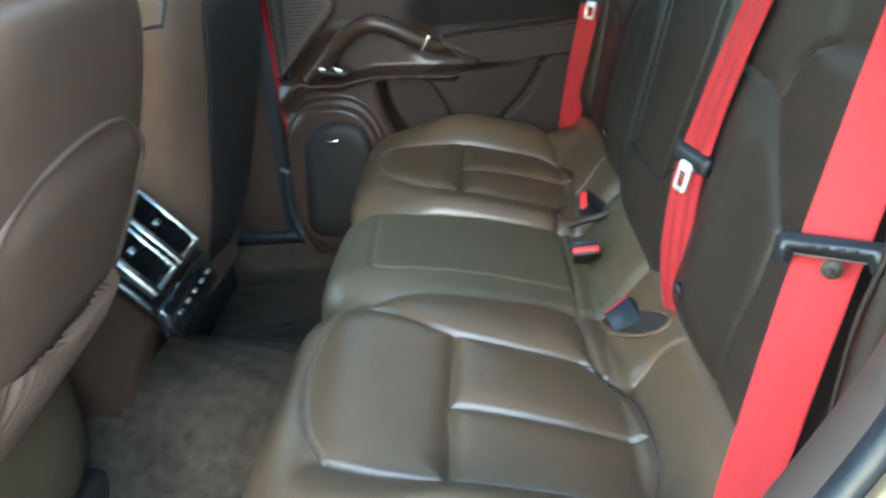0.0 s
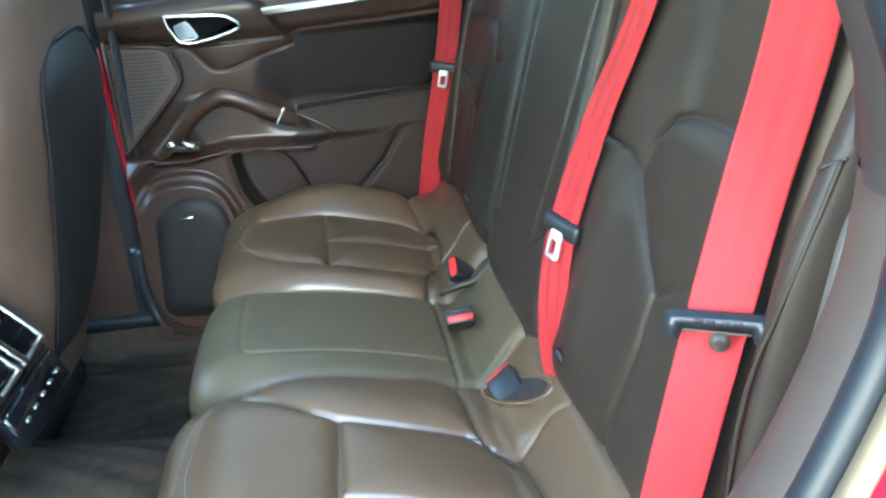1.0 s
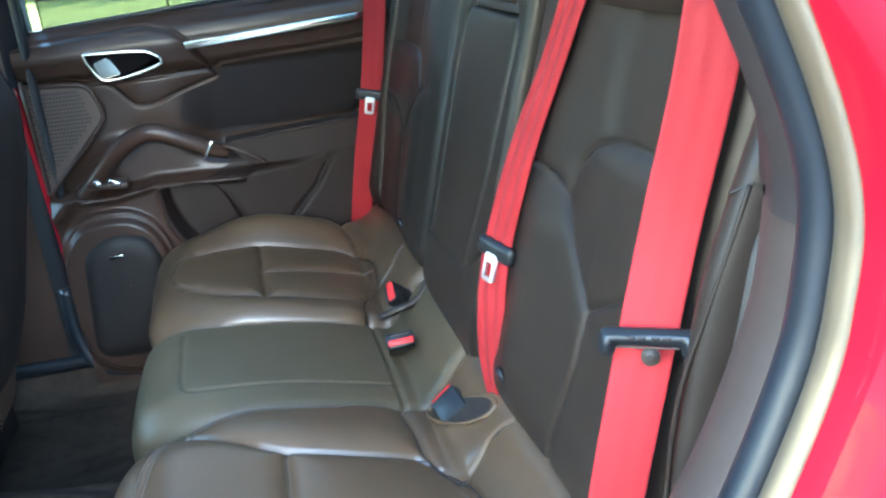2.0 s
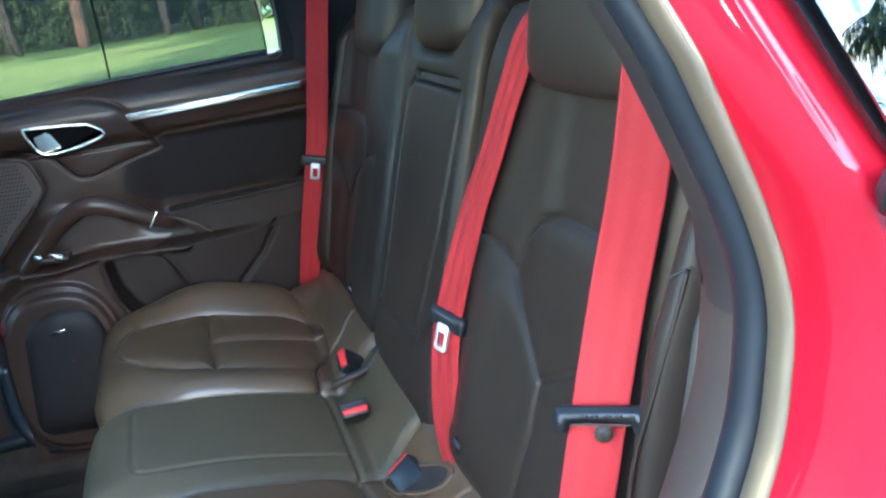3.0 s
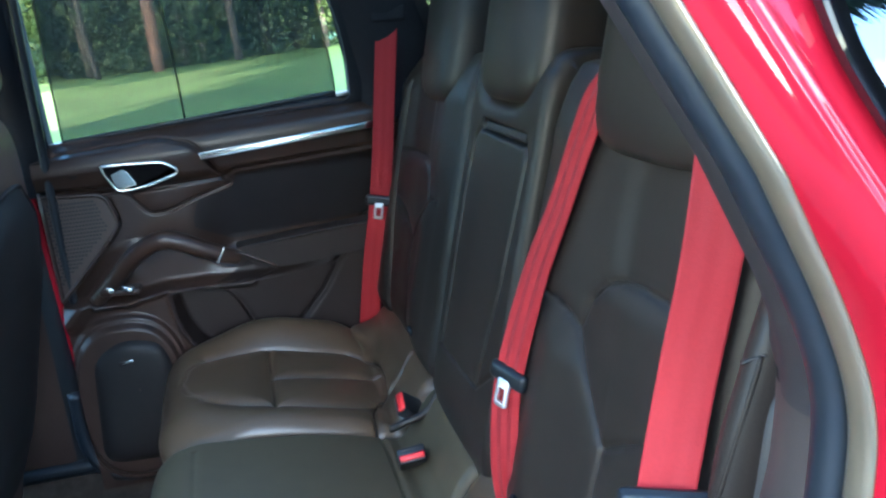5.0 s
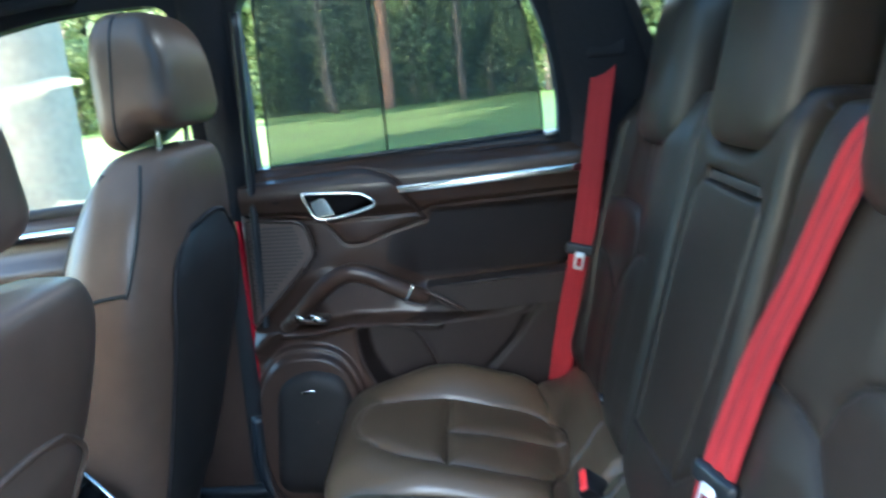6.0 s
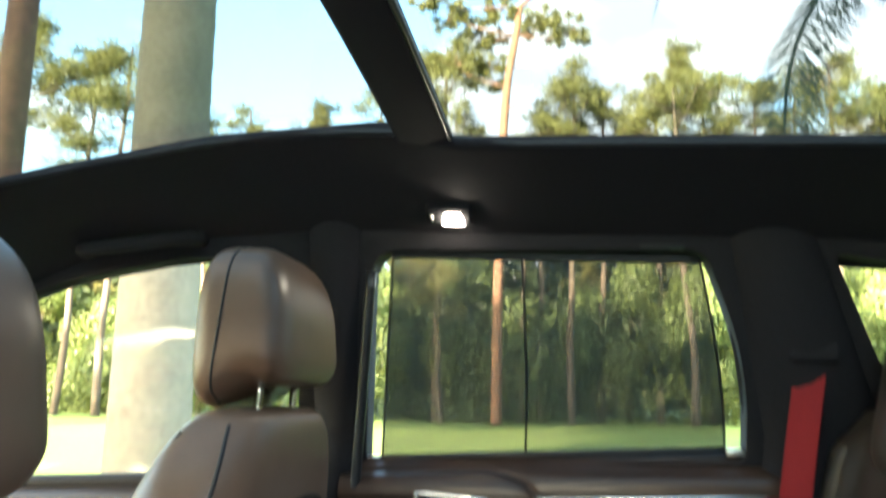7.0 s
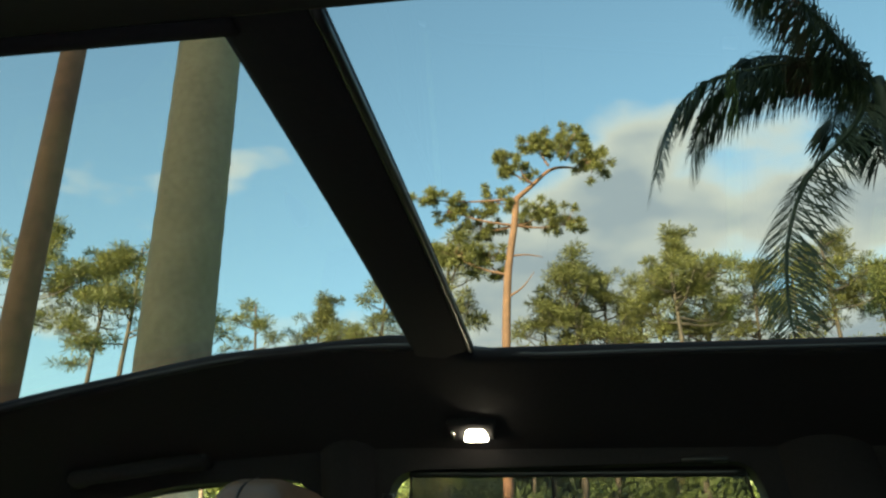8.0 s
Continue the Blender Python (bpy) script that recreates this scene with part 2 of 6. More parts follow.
def sheet(name, P, material, parent=None, label="", flip=False, wrap=False):
    """A grid surface from an array of points [nu, nv, 3]."""
    nu, nv = P.shape[:2]
    idx = np.arange(nu * nv).reshape(nu, nv)
    if wrap:
        idx = np.concatenate([idx, idx[:, :1]], axis=1)
    a, b, c, d = idx[:-1, :-1], idx[1:, :-1], idx[1:, 1:], idx[:-1, 1:]
    q = np.stack([a, b, c, d] if not flip else [d, c, b, a], axis=-1).reshape(-1, 4)
    me = bpy.data.meshes.new(name)
    me.from_pydata(P.reshape(-1, 3).tolist(), [], q.tolist())
    me.update()
    return linked(name, me, material, parent, label)


def curve(pts, n):
    """n points along a smooth line through pts."""
    p = np.array(pts, float)
    p = np.vstack([2 * p[0] - p[1], p, 2 * p[-1] - p[-2]])
    out, segs = [], len(p) - 3
    for t in np.linspace(0, segs - 1e-9, n):
        i = int(t)
        u = t - i
        a, b, c, d = p[i], p[i + 1], p[i + 2], p[i + 3]
        out.append(0.5 * (2 * b + (c - a) * u + (2 * a - 5 * b + 4 * c - d) * u * u + (3 * b - a - 3 * c + d) * u ** 3))
    return np.array(out)


def poly_dist(A, B, line):
    """The distance of points (A, B) from a broken line."""
    best = np.full(A.shape, 1e9)
    for (x0, y0), (x1, y1) in zip(line[:-1], line[1:]):
        dx, dy = x1 - x0, y1 - y0
        t = np.clip(((A - x0) * dx + (B - y0) * dy) / (dx * dx + dy * dy + 1e-12), 0, 1)
        best = np.minimum(best, np.hypot(A - x0 - t * dx, B - y0 - t * dy))
    return best


def step(x, a, b):
    t = np.clip((x - a) / (b - a), 0, 1)
    return t * t * (3 - 2 * t)


def tube(pts, radius, seg=8, n=40, closed=False, squash=1.0):
    """A tube along a smooth line; radius may be a function of 0..1."""
    p = curve(pts, n) if not closed else curve(list(pts) + [pts[0]], n + 1)[:-1]
    bm, rings = bmesh.new(), []
    up = Vector((0.31, 0.22, 0.92))
    for i in range(len(p)):
        a, b = (p[i - 1], p[(i + 1) % len(p)]) if closed else (p[max(i - 1, 0)], p[min(i + 1, len(p) - 1)])
        d = Vector(b - a).normalized()
        s = d.cross(up).normalized()
        w = s.cross(d)
        r = radius(i / (len(p) - 1)) if callable(radius) else radius
        rings.append([bm.verts.new(Vector(p[i]) + r * (math.cos(k) * s + math.sin(k) * w * squash)) for k in np.linspace(0, 2 * math.pi, seg, endpoint=False)])
    pairs = list(zip(rings[:-1], rings[1:])) + ([(rings[-1], rings[0])] if closed else [])
    for r0, r1 in pairs:
        for k in range(seg):
            bm.faces.new((r0[k], r0[(k + 1) % seg], r1[(k + 1) % seg], r1[k]))
    if not closed:
        bm.faces.new(rings[0][::-1])
        bm.faces.new(rings[-1])
    return bm


def block(size, at=(0, 0, 0), turn=(0, 0, 0), bevel=0.004, seg=2):
    bm = bmesh.new()
    bmesh.ops.create_cube(bm, size=1)
    bmesh.ops.scale(bm, vec=size, verts=bm.verts)
    if bevel:
        bmesh.ops.bevel(bm, geom=list(bm.edges), offset=min(bevel, min(size) * 0.49), segments=seg, profile=0.5, affect="EDGES")
    bmesh.ops.transform(bm, matrix=pose(*at, *turn), verts=bm.verts)
    return bm


def disc(radius, depth, at, turn=(0, 0, 0), seg=20, bevel=0.0015):
    bm = bmesh.new()
    bmesh.ops.create_cone(bm, cap_ends=True, segments=seg, radius1=radius, radius2=radius, depth=depth)
    if bevel:
        bmesh.ops.bevel(bm, geom=[e for e in bm.edges if len(e.link_faces) == 2 and e.calc_face_angle(0) > 1], offset=bevel, segments=2, affect="EDGES")
    bmesh.ops.transform(bm, matrix=pose(*at, *turn), verts=bm.verts)
    return bm


def plate(outline, depth, m=None, bevel=0.002):
    """A flat piece from an outline in its own x, y, with thickness along z, set by the matrix m."""
    bm = bmesh.new()
    f = bm.faces.new([bm.verts.new((x, y, 0)) for x, y in outline])
    r = bmesh.ops.extrude_face_region(bm, geom=[f])
    bmesh.ops.translate(bm, vec=(0, 0, depth), verts=[v for v in r["geom"] if isinstance(v, bmesh.types.BMVert)])
    bmesh.ops.recalc_face_normals(bm, faces=bm.faces)
    if bevel:
        bmesh.ops.bevel(bm, geom=[e for e in bm.edges if len(e.link_faces) == 2 and e.calc_face_angle(0) > 0.9], offset=bevel, segments=2, affect="EDGES", clamp_overlap=True)
    if m:
        bmesh.ops.transform(bm, matrix=m, verts=bm.verts)
    return bm


def merged(*bms):
    out = bmesh.new()
    for b in bms:
        me = bpy.data.meshes.new("tmp")
        b.to_mesh(me)
        b.free()
        out.from_mesh(me)
        bpy.data.meshes.remove(me)
    return out


def ribbon(pts, across, width, thick=0.0016, n=60, fold=0.0):
    """A strap along pts; across(i/n) gives the way of its width."""
    p = curve(pts, n)
    cols = []
    for i in range(n):
        d = p[min(i + 1, n - 1)] - p[max(i - 1, 0)]
        d /= np.linalg.norm(d)
        a = np.array(across(i / (n - 1)), float)
        a -= d * (a @ d)
        a /= np.linalg.norm(a)
        nn = np.cross(d, a)
        w = width / 2
        ring = [p[i] + a * (w * k) + nn * (thick / 2 + fold * math.sin(8.2 * k)) for k in np.linspace(-1, 1, 25)] + [p[i] + a * (w * k) + nn * (fold * math.sin(8.2 * k) - thick / 2) for k in np.linspace(1, -1, 25)]
        cols.append(ring)
    return np.array(cols)


def blob(sections, seg=40, power=2.6):
    """A closed body lofted from sections (cx, cy, cz, half x, half y) up its height."""
    P = []
    for cx, cy, cz, hx, hy in sections:
        ring = []
        for a in np.linspace(0, 2 * math.pi, seg, endpoint=False):
            c, s = math.cos(a), math.sin(a)
            r = (abs(c) ** power + abs(s) ** power) ** (-1 / power)
            ring.append((cx + hx * r * c, cy + hy * r * s, cz))
        P.append(ring)
    return np.array(P)


def smooth_sections(secs, n):
    return curve(secs, n)


def stitches(pts, pitch=0.007, length=0.0048, r=0.0009):
    """A row of short threads along a line of points."""
    p = np.array(pts, float)
    seg = np.linalg.norm(np.diff(p, axis=0), axis=1)
    s = np.concatenate([[0], np.cumsum(seg)])
    bm = bmesh.new()
    for k in np.arange(pitch / 2, s[-1], pitch):
        q = [np.array([np.interp(k + e, s, p[:, j]) for j in range(3)]) for e in (-length / 2, length / 2)]
        d = Vector(q[1] - q[0]).normalized()
        a = d.cross(Vector((0.3, 0.2, 0.93))).normalized()
        b = a.cross(d)
        v = [[bm.verts.new(Vector(z) + r * (math.cos(t) * a + math.sin(t) * b)) for t in (0.8, 2.4, 3.9, 5.5)] for z in q]
        for j in range(4):
            bm.faces.new((v[0][j], v[0][(j + 1) % 4], v[1][(j + 1) % 4], v[1][j]))
    return bm


# ---- ground ----
def build_ground():
    n = 60
    r = np.concatenate([np.linspace(0, 60, 30), np.geomspace(64, 3000, 30)])
    a = np.linspace(0, 2 * math.pi, 48, endpoint=False)
    P = np.zeros((n, 48, 3))
    P[..., 0] = r[:, None] * np.cos(a)
    P[..., 1] = r[:, None] * np.sin(a) + 10
    P[..., 2] = 0.05 * np.sin(P[..., 0] * 0.35) * np.sin(P[..., 1] * 0.27) * step(r, 8, 20)[:, None]
    tagged(sheet("ground", P, GRASS, wrap=True), "mown green lawn running out to the edge of the woods", "lawn", kind="structure")


build_ground()


def build_bounce_paving():
    """Unseen pale paving under the car, added to bounce light into the cabin."""
    xs, ys = np.linspace(-14, 14, 29), np.linspace(-13, 2.7, 18)
    X, Y = np.meshgrid(xs, ys, indexing="ij")
    edge = np.minimum(np.minimum(X + 14, 14 - X), np.minimum(Y + 13, 2.7 - Y))
    P = np.stack([X, Y, np.where(edge > 0.01, 0.03, -0.08)], axis=-1)
    tagged(sheet("bounce_pavement", P, PAVING), "unseen pale worn concrete under the car, added to bounce light", "drive", kind="structure")


build_bounce_paving()

# ---- the car's shell ----
car = thing("car", (0, C, 0), "red car with brown leather cabin and black headliner", "car")


def side_y(y, s):
    """A place at y on the far side; s = -1 mirrors it to the near side."""
    return C + s * (y - C)


def lip_drop(x, s=1):
    """How the edge of the roof opening rises and falls along the car; the near edge (s = -1) is straighter."""
    if s < 0:
        return np.interp(x, [-1.15, -0.9, -0.6, 0.4, 1.0], [-0.12, -0.045, 0.004, 0.0, -0.03])
    return np.interp(x, [-1.15, -0.825, -0.553, -0.29, -0.19, 0.4, 1.0], [-0.12, -0.048, 0.003, 0.024, 0.0, 0.0, -0.03])


def rail_drop(x):
    """The same for the heads of the side windows."""
    return np.interp(x, [-1.20, -1.02, -0.85, -0.64, -0.4, 0.4, 1.0], [-0.17, -0.092, -0.038, -0.012, 0.0, 0.0, -0.03])


LIP_Y, LIP_Z = 1.443, 1.772
XS = np.linspace(-1.15, 1.0, 70)


def build_headliner_side(s):
    prof = curve([(LIP_Y + 0.004, LIP_Z + 0.014), (LIP_Y, LIP_Z + 0.008), (LIP_Y + 0.006, LIP_Z - 0.003), (1.48, 1.757), (1.54, 1.732), (1.60, 1.705), (1.65, 1.685), (1.69, 1.668), (1.70, 1.652), (1.715, 1.650)], 36)
    P = np.zeros((len(XS), len(prof), 3))
    P[..., 0] = XS[:, None]
    P[..., 1] = side_y(prof[None, :, 0], s)
    up = step(prof[None, :, 1], 1.67, 1.75)
    P[..., 2] = prof[None, :, 1] + rail_drop(XS)[:, None] * (1 - up) + lip_drop(XS, s)[:, None] * up
    sheet("headliner", P, HEADLINER, car, "black cloth headliner rail", flip=s > 0)
    # outer skin of the roof rail
    prof = curve([(LIP_Y + 0.006, LIP_Z + 0.015), (1.55, 1.786), (1.65, 1.760), (1.725, 1.710), (1.755, 1.66)], 20)
    P = np.zeros((len(XS), len(prof), 3))
    P[..., 0] = XS[:, None]
    P[..., 1] = side_y(prof[None, :, 0], s)
    up = step(prof[None, :, 1], 1.67, 1.75)
    P[..., 2] = prof[None, :, 1] + rail_drop(XS)[:, None] * (1 - up) + lip_drop(XS, s)[:, None] * up
    sheet("roof_rail", P, PAINT, car, "glossy red roof edge", flip=s < 0)
    # edging that the roof glass sits on
    e = [(x, side_y(LIP_Y + 0.006, s), LIP_Z + 0.004 + float(lip_drop(x, s))) for x in np.linspace(-0.93, 0.56, 12)]
    part("roof_edging", tube(e, 0.006, n=40), RUBBER, car)


for s in (1, -1):
    build_headliner_side(s)


def crossbar(name, x0, x1, skew, z, thick, material, label, lift=0.005):
    """A padded bar across the roof between x0 and x1 at its far end, arched with the roof; skew shifts its near end."""
    ys = np.linspace(C - (LIP_Y - C) - 0.012, LIP_Y + 0.012, 30)
    w = (ys - C) / (LIP_Y - C)
    mid = skew * (1 - w) / 2
    zz = z + lift * (1 - w ** 2)
    ring = [(0, 0.010), (0.04, 0.002), (0.12, 0), (0.5, -0.004), (0.88, 0), (0.96, 0.002), (1, 0.010), (1, thick), (0, thick)]
    P = np.zeros((len(ys), len(ring), 3))
    for j, (u, h) in enumerate(ring):
        P[:, j, 0] = x0 + (x1 - x0) * u + mid * (1 - u)
        P[:, j, 1] = ys
        P[:, j, 2] = zz + h + float(lip_drop(max(x0, -0.19) if x0 > -0.5 else x0))
    return sheet(name, P, material, car, label, wrap=True, flip=True)


nr = [(x, side_y(LIP_Y - 0.006, -1), LIP_Z + 0.004 + float(lip_drop(x, -1))) for x in np.linspace(-0.93, -0.24, 10)]
part("roof_edging", tube(nr, 0.009, n=30), HEADLINER, car, "black cloth edge of the front roof pane")
crossbar("roof_beam", -0.274, -0.190, 0.018, LIP_Z + 0.007, 0.014, HEADLINER, "black padded beam between the roof panes")
crossbar("roof_header", -1.20, -0.93, 0.0, LIP_Z, 0.02, HEADLINER, "black front roof header")
crossbar("roof_header", 0.56, 1.02, 0.0, LIP_Z, 0.02, HEADLINER, "black rear roof header")
yb = np.linspace(C - 0.35, C + 0.35, 12)
part("beam_edging", tube([(-0.191, y, LIP_Z + 0.009 + 0.005 * (1 - ((y - C) / 0.353) ** 2)) for y in yb], 0.004, n=30), BLACKPLASTIC, car)


def roof_pane(x0, x1):
    xs, yy = np.linspace(x0, x1, 16), np.linspace(C - 0.40, C + 0.40, 16)
    P = np.zeros((16, 16, 3))
    P[..., 0] = xs[:, None]
    P[..., 1] = yy[None, :]
    P[..., 2] = LIP_Z + 0.014 + 0.030 * (1 - ((yy[None, :] - C) / 0.40) ** 2) + lip_drop(xs)[:, None]
    sheet("roof_pane", P, ROOFGLASS, car, "tinted glass roof pane")


roof_pane(-1.0, -0.225)
roof_pane(-0.222, 0.60)


def window_y(z):
    return 1.82 - 0.37 * (z - 1.31)


def ring_panel(name, inner, outer, depth, material, parent, label="", s=1, push=0.0):
    """A frame between two closed outlines in x, z with as many points each, leaning with the glass."""
    k = len(inner)
    P = np.zeros((4, k, 3))
    for j in range(k):
        for i, ((x, z), d) in enumerate(((inner[j], 0.0), (outer[j], 0.0), (outer[j], depth), (inner[j], depth))):
            P[i, j] = (x, side_y(window_y(z) - push + d, s), z)
    P = np.concatenate([P, P[:1]], axis=0)
    return sheet(name, P, material, parent, label, wrap=True, flip=s > 0)


def rounded(corners, radii, seg=7):
    """A closed outline with rounded corners."""
    out, k = [], len(corners)
    for i, r in enumerate(radii):
        p, a, b = (Vector(corners[j % k]) for j in (i, i - 1, i + 1))
        u, v = (a - p).normalized(), (b - p).normalized()
        for t in np.linspace(0, 1, seg):
            q = p + u * r * (1 - t) ** 2 + v * r * t ** 2
            out.append((q.x, q.y))
    return out


WIN = [(-0.372, 1.283), (0.278, 1.330), (0.272, 1.490), (0.197, 1.665), (-0.350, 1.655)]
WIN_IN = rounded(WIN, [0.02, 0.02, 0.10, 0.03, 0.05])
WIN_OUT = rounded([(-0.405, 1.262), (0.385, 1.300), (0.350, 1.490), (0.262, 1.700), (-0.39, 1.700)], [0.01, 0.02, 0.10, 0.03, 0.03])

# ---- far rear door ----
door = thing("rear_car_door", (0, 1.8, 0.5), "closed rear car door with espresso trim and chrome details", "car door")


PANEL = rounded([(-0.45, 1.275), (-0.143, 1.284), (-0.078, 1.262), (-0.011, 1.172), (-0.10, 1.150), (-0.156, 1.128), (-0.194, 1.129), (-0.238, 1.184), (-0.285, 1.200), (-0.45, 1.208)], [0.005, 0.030, 0.022, 0.006, 0.02, 0.015, 0.012, 0.02, 0.02, 0.004], 5)


def inside(X, Z, poly):
    """Whether points lie in a closed outline."""
    r = np.zeros(X.shape, bool)
    for (x0, z0), (x1, z1) in zip(poly, poly[1:] + poly[:1]):
        if z0 != z1:
            r ^= ((Z > z0) != (Z > z1)) & (X < x0 + (Z - z0) / (z1 - z0) * (x1 - x0))
    return r


POCKET = rounded([(-0.182, 0.950), (-0.112, 0.956), (-0.052, 0.940), (-0.022, 0.885), (0.01, 0.80), (-0.12, 0.78), (-0.168, 0.86)], [0.02, 0.03, 0.03, 0.03, 0.03, 0.03, 0.03], 5)


def door_face(X, Z):
    """How far the door's trim stands inwards of y = 1.80."""
    p = 0.012 + 0.018 * step(Z, 1.185, 1.215) + 0.012 * np.exp(-((Z - 1.25) / 0.03) ** 2)
    # everything below the ledge swells towards the seat, most of all in front
    p += 0.034 * step(-Z, -0.968, -0.950) * step(-X, -0.24, 0.06)
    # two steps round the lower loudspeaker
    r = (np.abs((X + 0.295) / 0.128) ** 2.6 + np.abs((Z - 0.715) / 0.20) ** 2.6) ** (1 / 2.6)
    p += 0.012 * step(-r, -1.03, -0.97) + 0.014 * step(-r, -0.94, -0.89) - 0.004 * np.exp(-((r - 0.90) / 0.02) ** 2)
    # bottle pocket: a deep opening with a rolled lip
    d = poly_dist(X, Z, POCKET + POCKET[:1])
    p += np.where(inside(X, Z, POCKET), -0.075 * step(d, 0.0, 0.014), 0.006 * np.exp(-(d / 0.008) ** 2))
    # raised panel that carries the latch handle
    d = poly_dist(X, Z, PANEL + PANEL[:1])
    p += np.where(inside(X, Z, PANEL), 0.012 * step(d, 0.0, 0.007) + 0.010 * (1 - np.exp(-d / 0.03)), 0.0)
    p -= 0.005 * np.exp(-(d / 0.003) ** 2)
    # the hollow over the arm rest, and the seam towards the seat
    p -= 0.040 * (1 - np.clip((Z - 1.05) / 0.15, 0, 1)) * step(Z, 0.97, 1.03) * step(X, -0.12, -0.02)
    p -= 0.012 * np.exp(-(poly_dist(X, Z, [(0.30, 1.06), (0.221, 0.981), (0.166, 0.894), (0.102, 0.83)]) / 0.006) ** 2)
    # ridge that runs up from the sill to the pull handle, and the ledge with its rolled edge
    p += 0.022 * np.exp(-(poly_dist(X, Z, [(-0.40, 0.915), (-0.30, 1.015), (-0.215, 1.095)]) / 0.020) ** 2) * step(-Z, -1.085, -1.02)
    p += 0.020 * np.exp(-(poly_dist(X, Z, [(-0.335, 0.945), (-0.267, 0.944), (-0.182, 0.962), (-0.10, 0.960), (0.0, 0.950)]) / 0.008) ** 2)
    p -= 0.006 * np.exp(-(poly_dist(X, Z, [(-0.30, 1.185), (-0.02, 1.19), (0.0, 1.20), (0.40, 1.215)]) / 0.004) ** 2)
    return p


def build_door_trim():
    xs, zs = np.linspace(-0.405, 0.40, 340), np.linspace(0.50, 1.300, 340)
    X, Z = np.meshgrid(xs, zs, indexing="ij")
    roll = 0.03 * step(Z, 1.262, 1.300) ** 2
    P = np.stack([X, 1.80 - door_face(X, Z) + roll, Z + 0.05 * (X + 0.405) * step(Z, 1.15, 1.30)], axis=-1)
    sheet("door_trim", P, TRIM, door, "espresso brown moulded door trim", flip=False)
    # the insert over the arm rest, a piece of its own
    k = 60
    low = np.interp(np.linspace(-0.105, 0.398, k), [-0.105, -0.03, 0.02, 0.398], [1.085, 1.040, 1.040, 1.066])
    high = np.interp(np.linspace(-0.105, 0.398, k), [-0.105, -0.09, -0.012, 0.0, 0.398], [1.105, 1.146, 1.160, 1.190, 1.205])
    X = np.repeat(np.linspace(-0.105, 0.398, k)[:, None], 30, 1)
    Z = low[:, None] + (high - low)[:, None] * np.linspace(0, 1, 30)[None, :]
    Q = np.stack([X, 1.7965 - door_face(X, Z), Z + 0.05 * (X + 0.405) * step(Z, 1.15, 1.30)], axis=-1)
    sheet("door_insert", Q, TRIM_DARK, door, "black leather insert over the arm rest")
    # the charcoal lower panel and pocket lining, with far-side shade put into their colour
    edge = np.interp(np.linspace(0.52, 1.03, 110), [0.52, 0.78, 0.86, 0.95, 0.962, 1.03], [-0.10, -0.135, -0.176, -0.186, -0.05, 0.07])
    Z = np.repeat(np.linspace(0.52, 1.03, 110)[None, :], 150, 0)
    X = edge[None, :] + (0.398 - edge[None, :]) * np.linspace(0, 1, 150)[:, None]
    Q = np.stack([X, 1.7972 - door_face(X, Z), Z], axis=-1)
    sheet("lower_panel", Q, TRIM_LOW, door, "charcoal lower panel and bottle pocket, shade put into the colour")
    # waist rail below the glass
    top = [(x, 1.815, 1.287 + 0.072 * (x + 0.37)) for x in np.linspace(-0.40, 0.40, 8)]
    part("waist_rail", tube(top, 0.017, n=30), TRIM_DARK, door, "dark soft rail under the window")
    part("chrome_strip", block((0.45, 0.012, 0.016), (0.150, 1.7535, 1.2615), (-8, -3.9, 0), 0.0025), CHROME, door, "bright chrome strip")
    part("red_edge", block((0.012, 0.05, 0.62), (-0.414, 1.795, 0.98), (0, -2, 0), 0.004), PAINT, door, "red painted door edge")


build_door_trim()


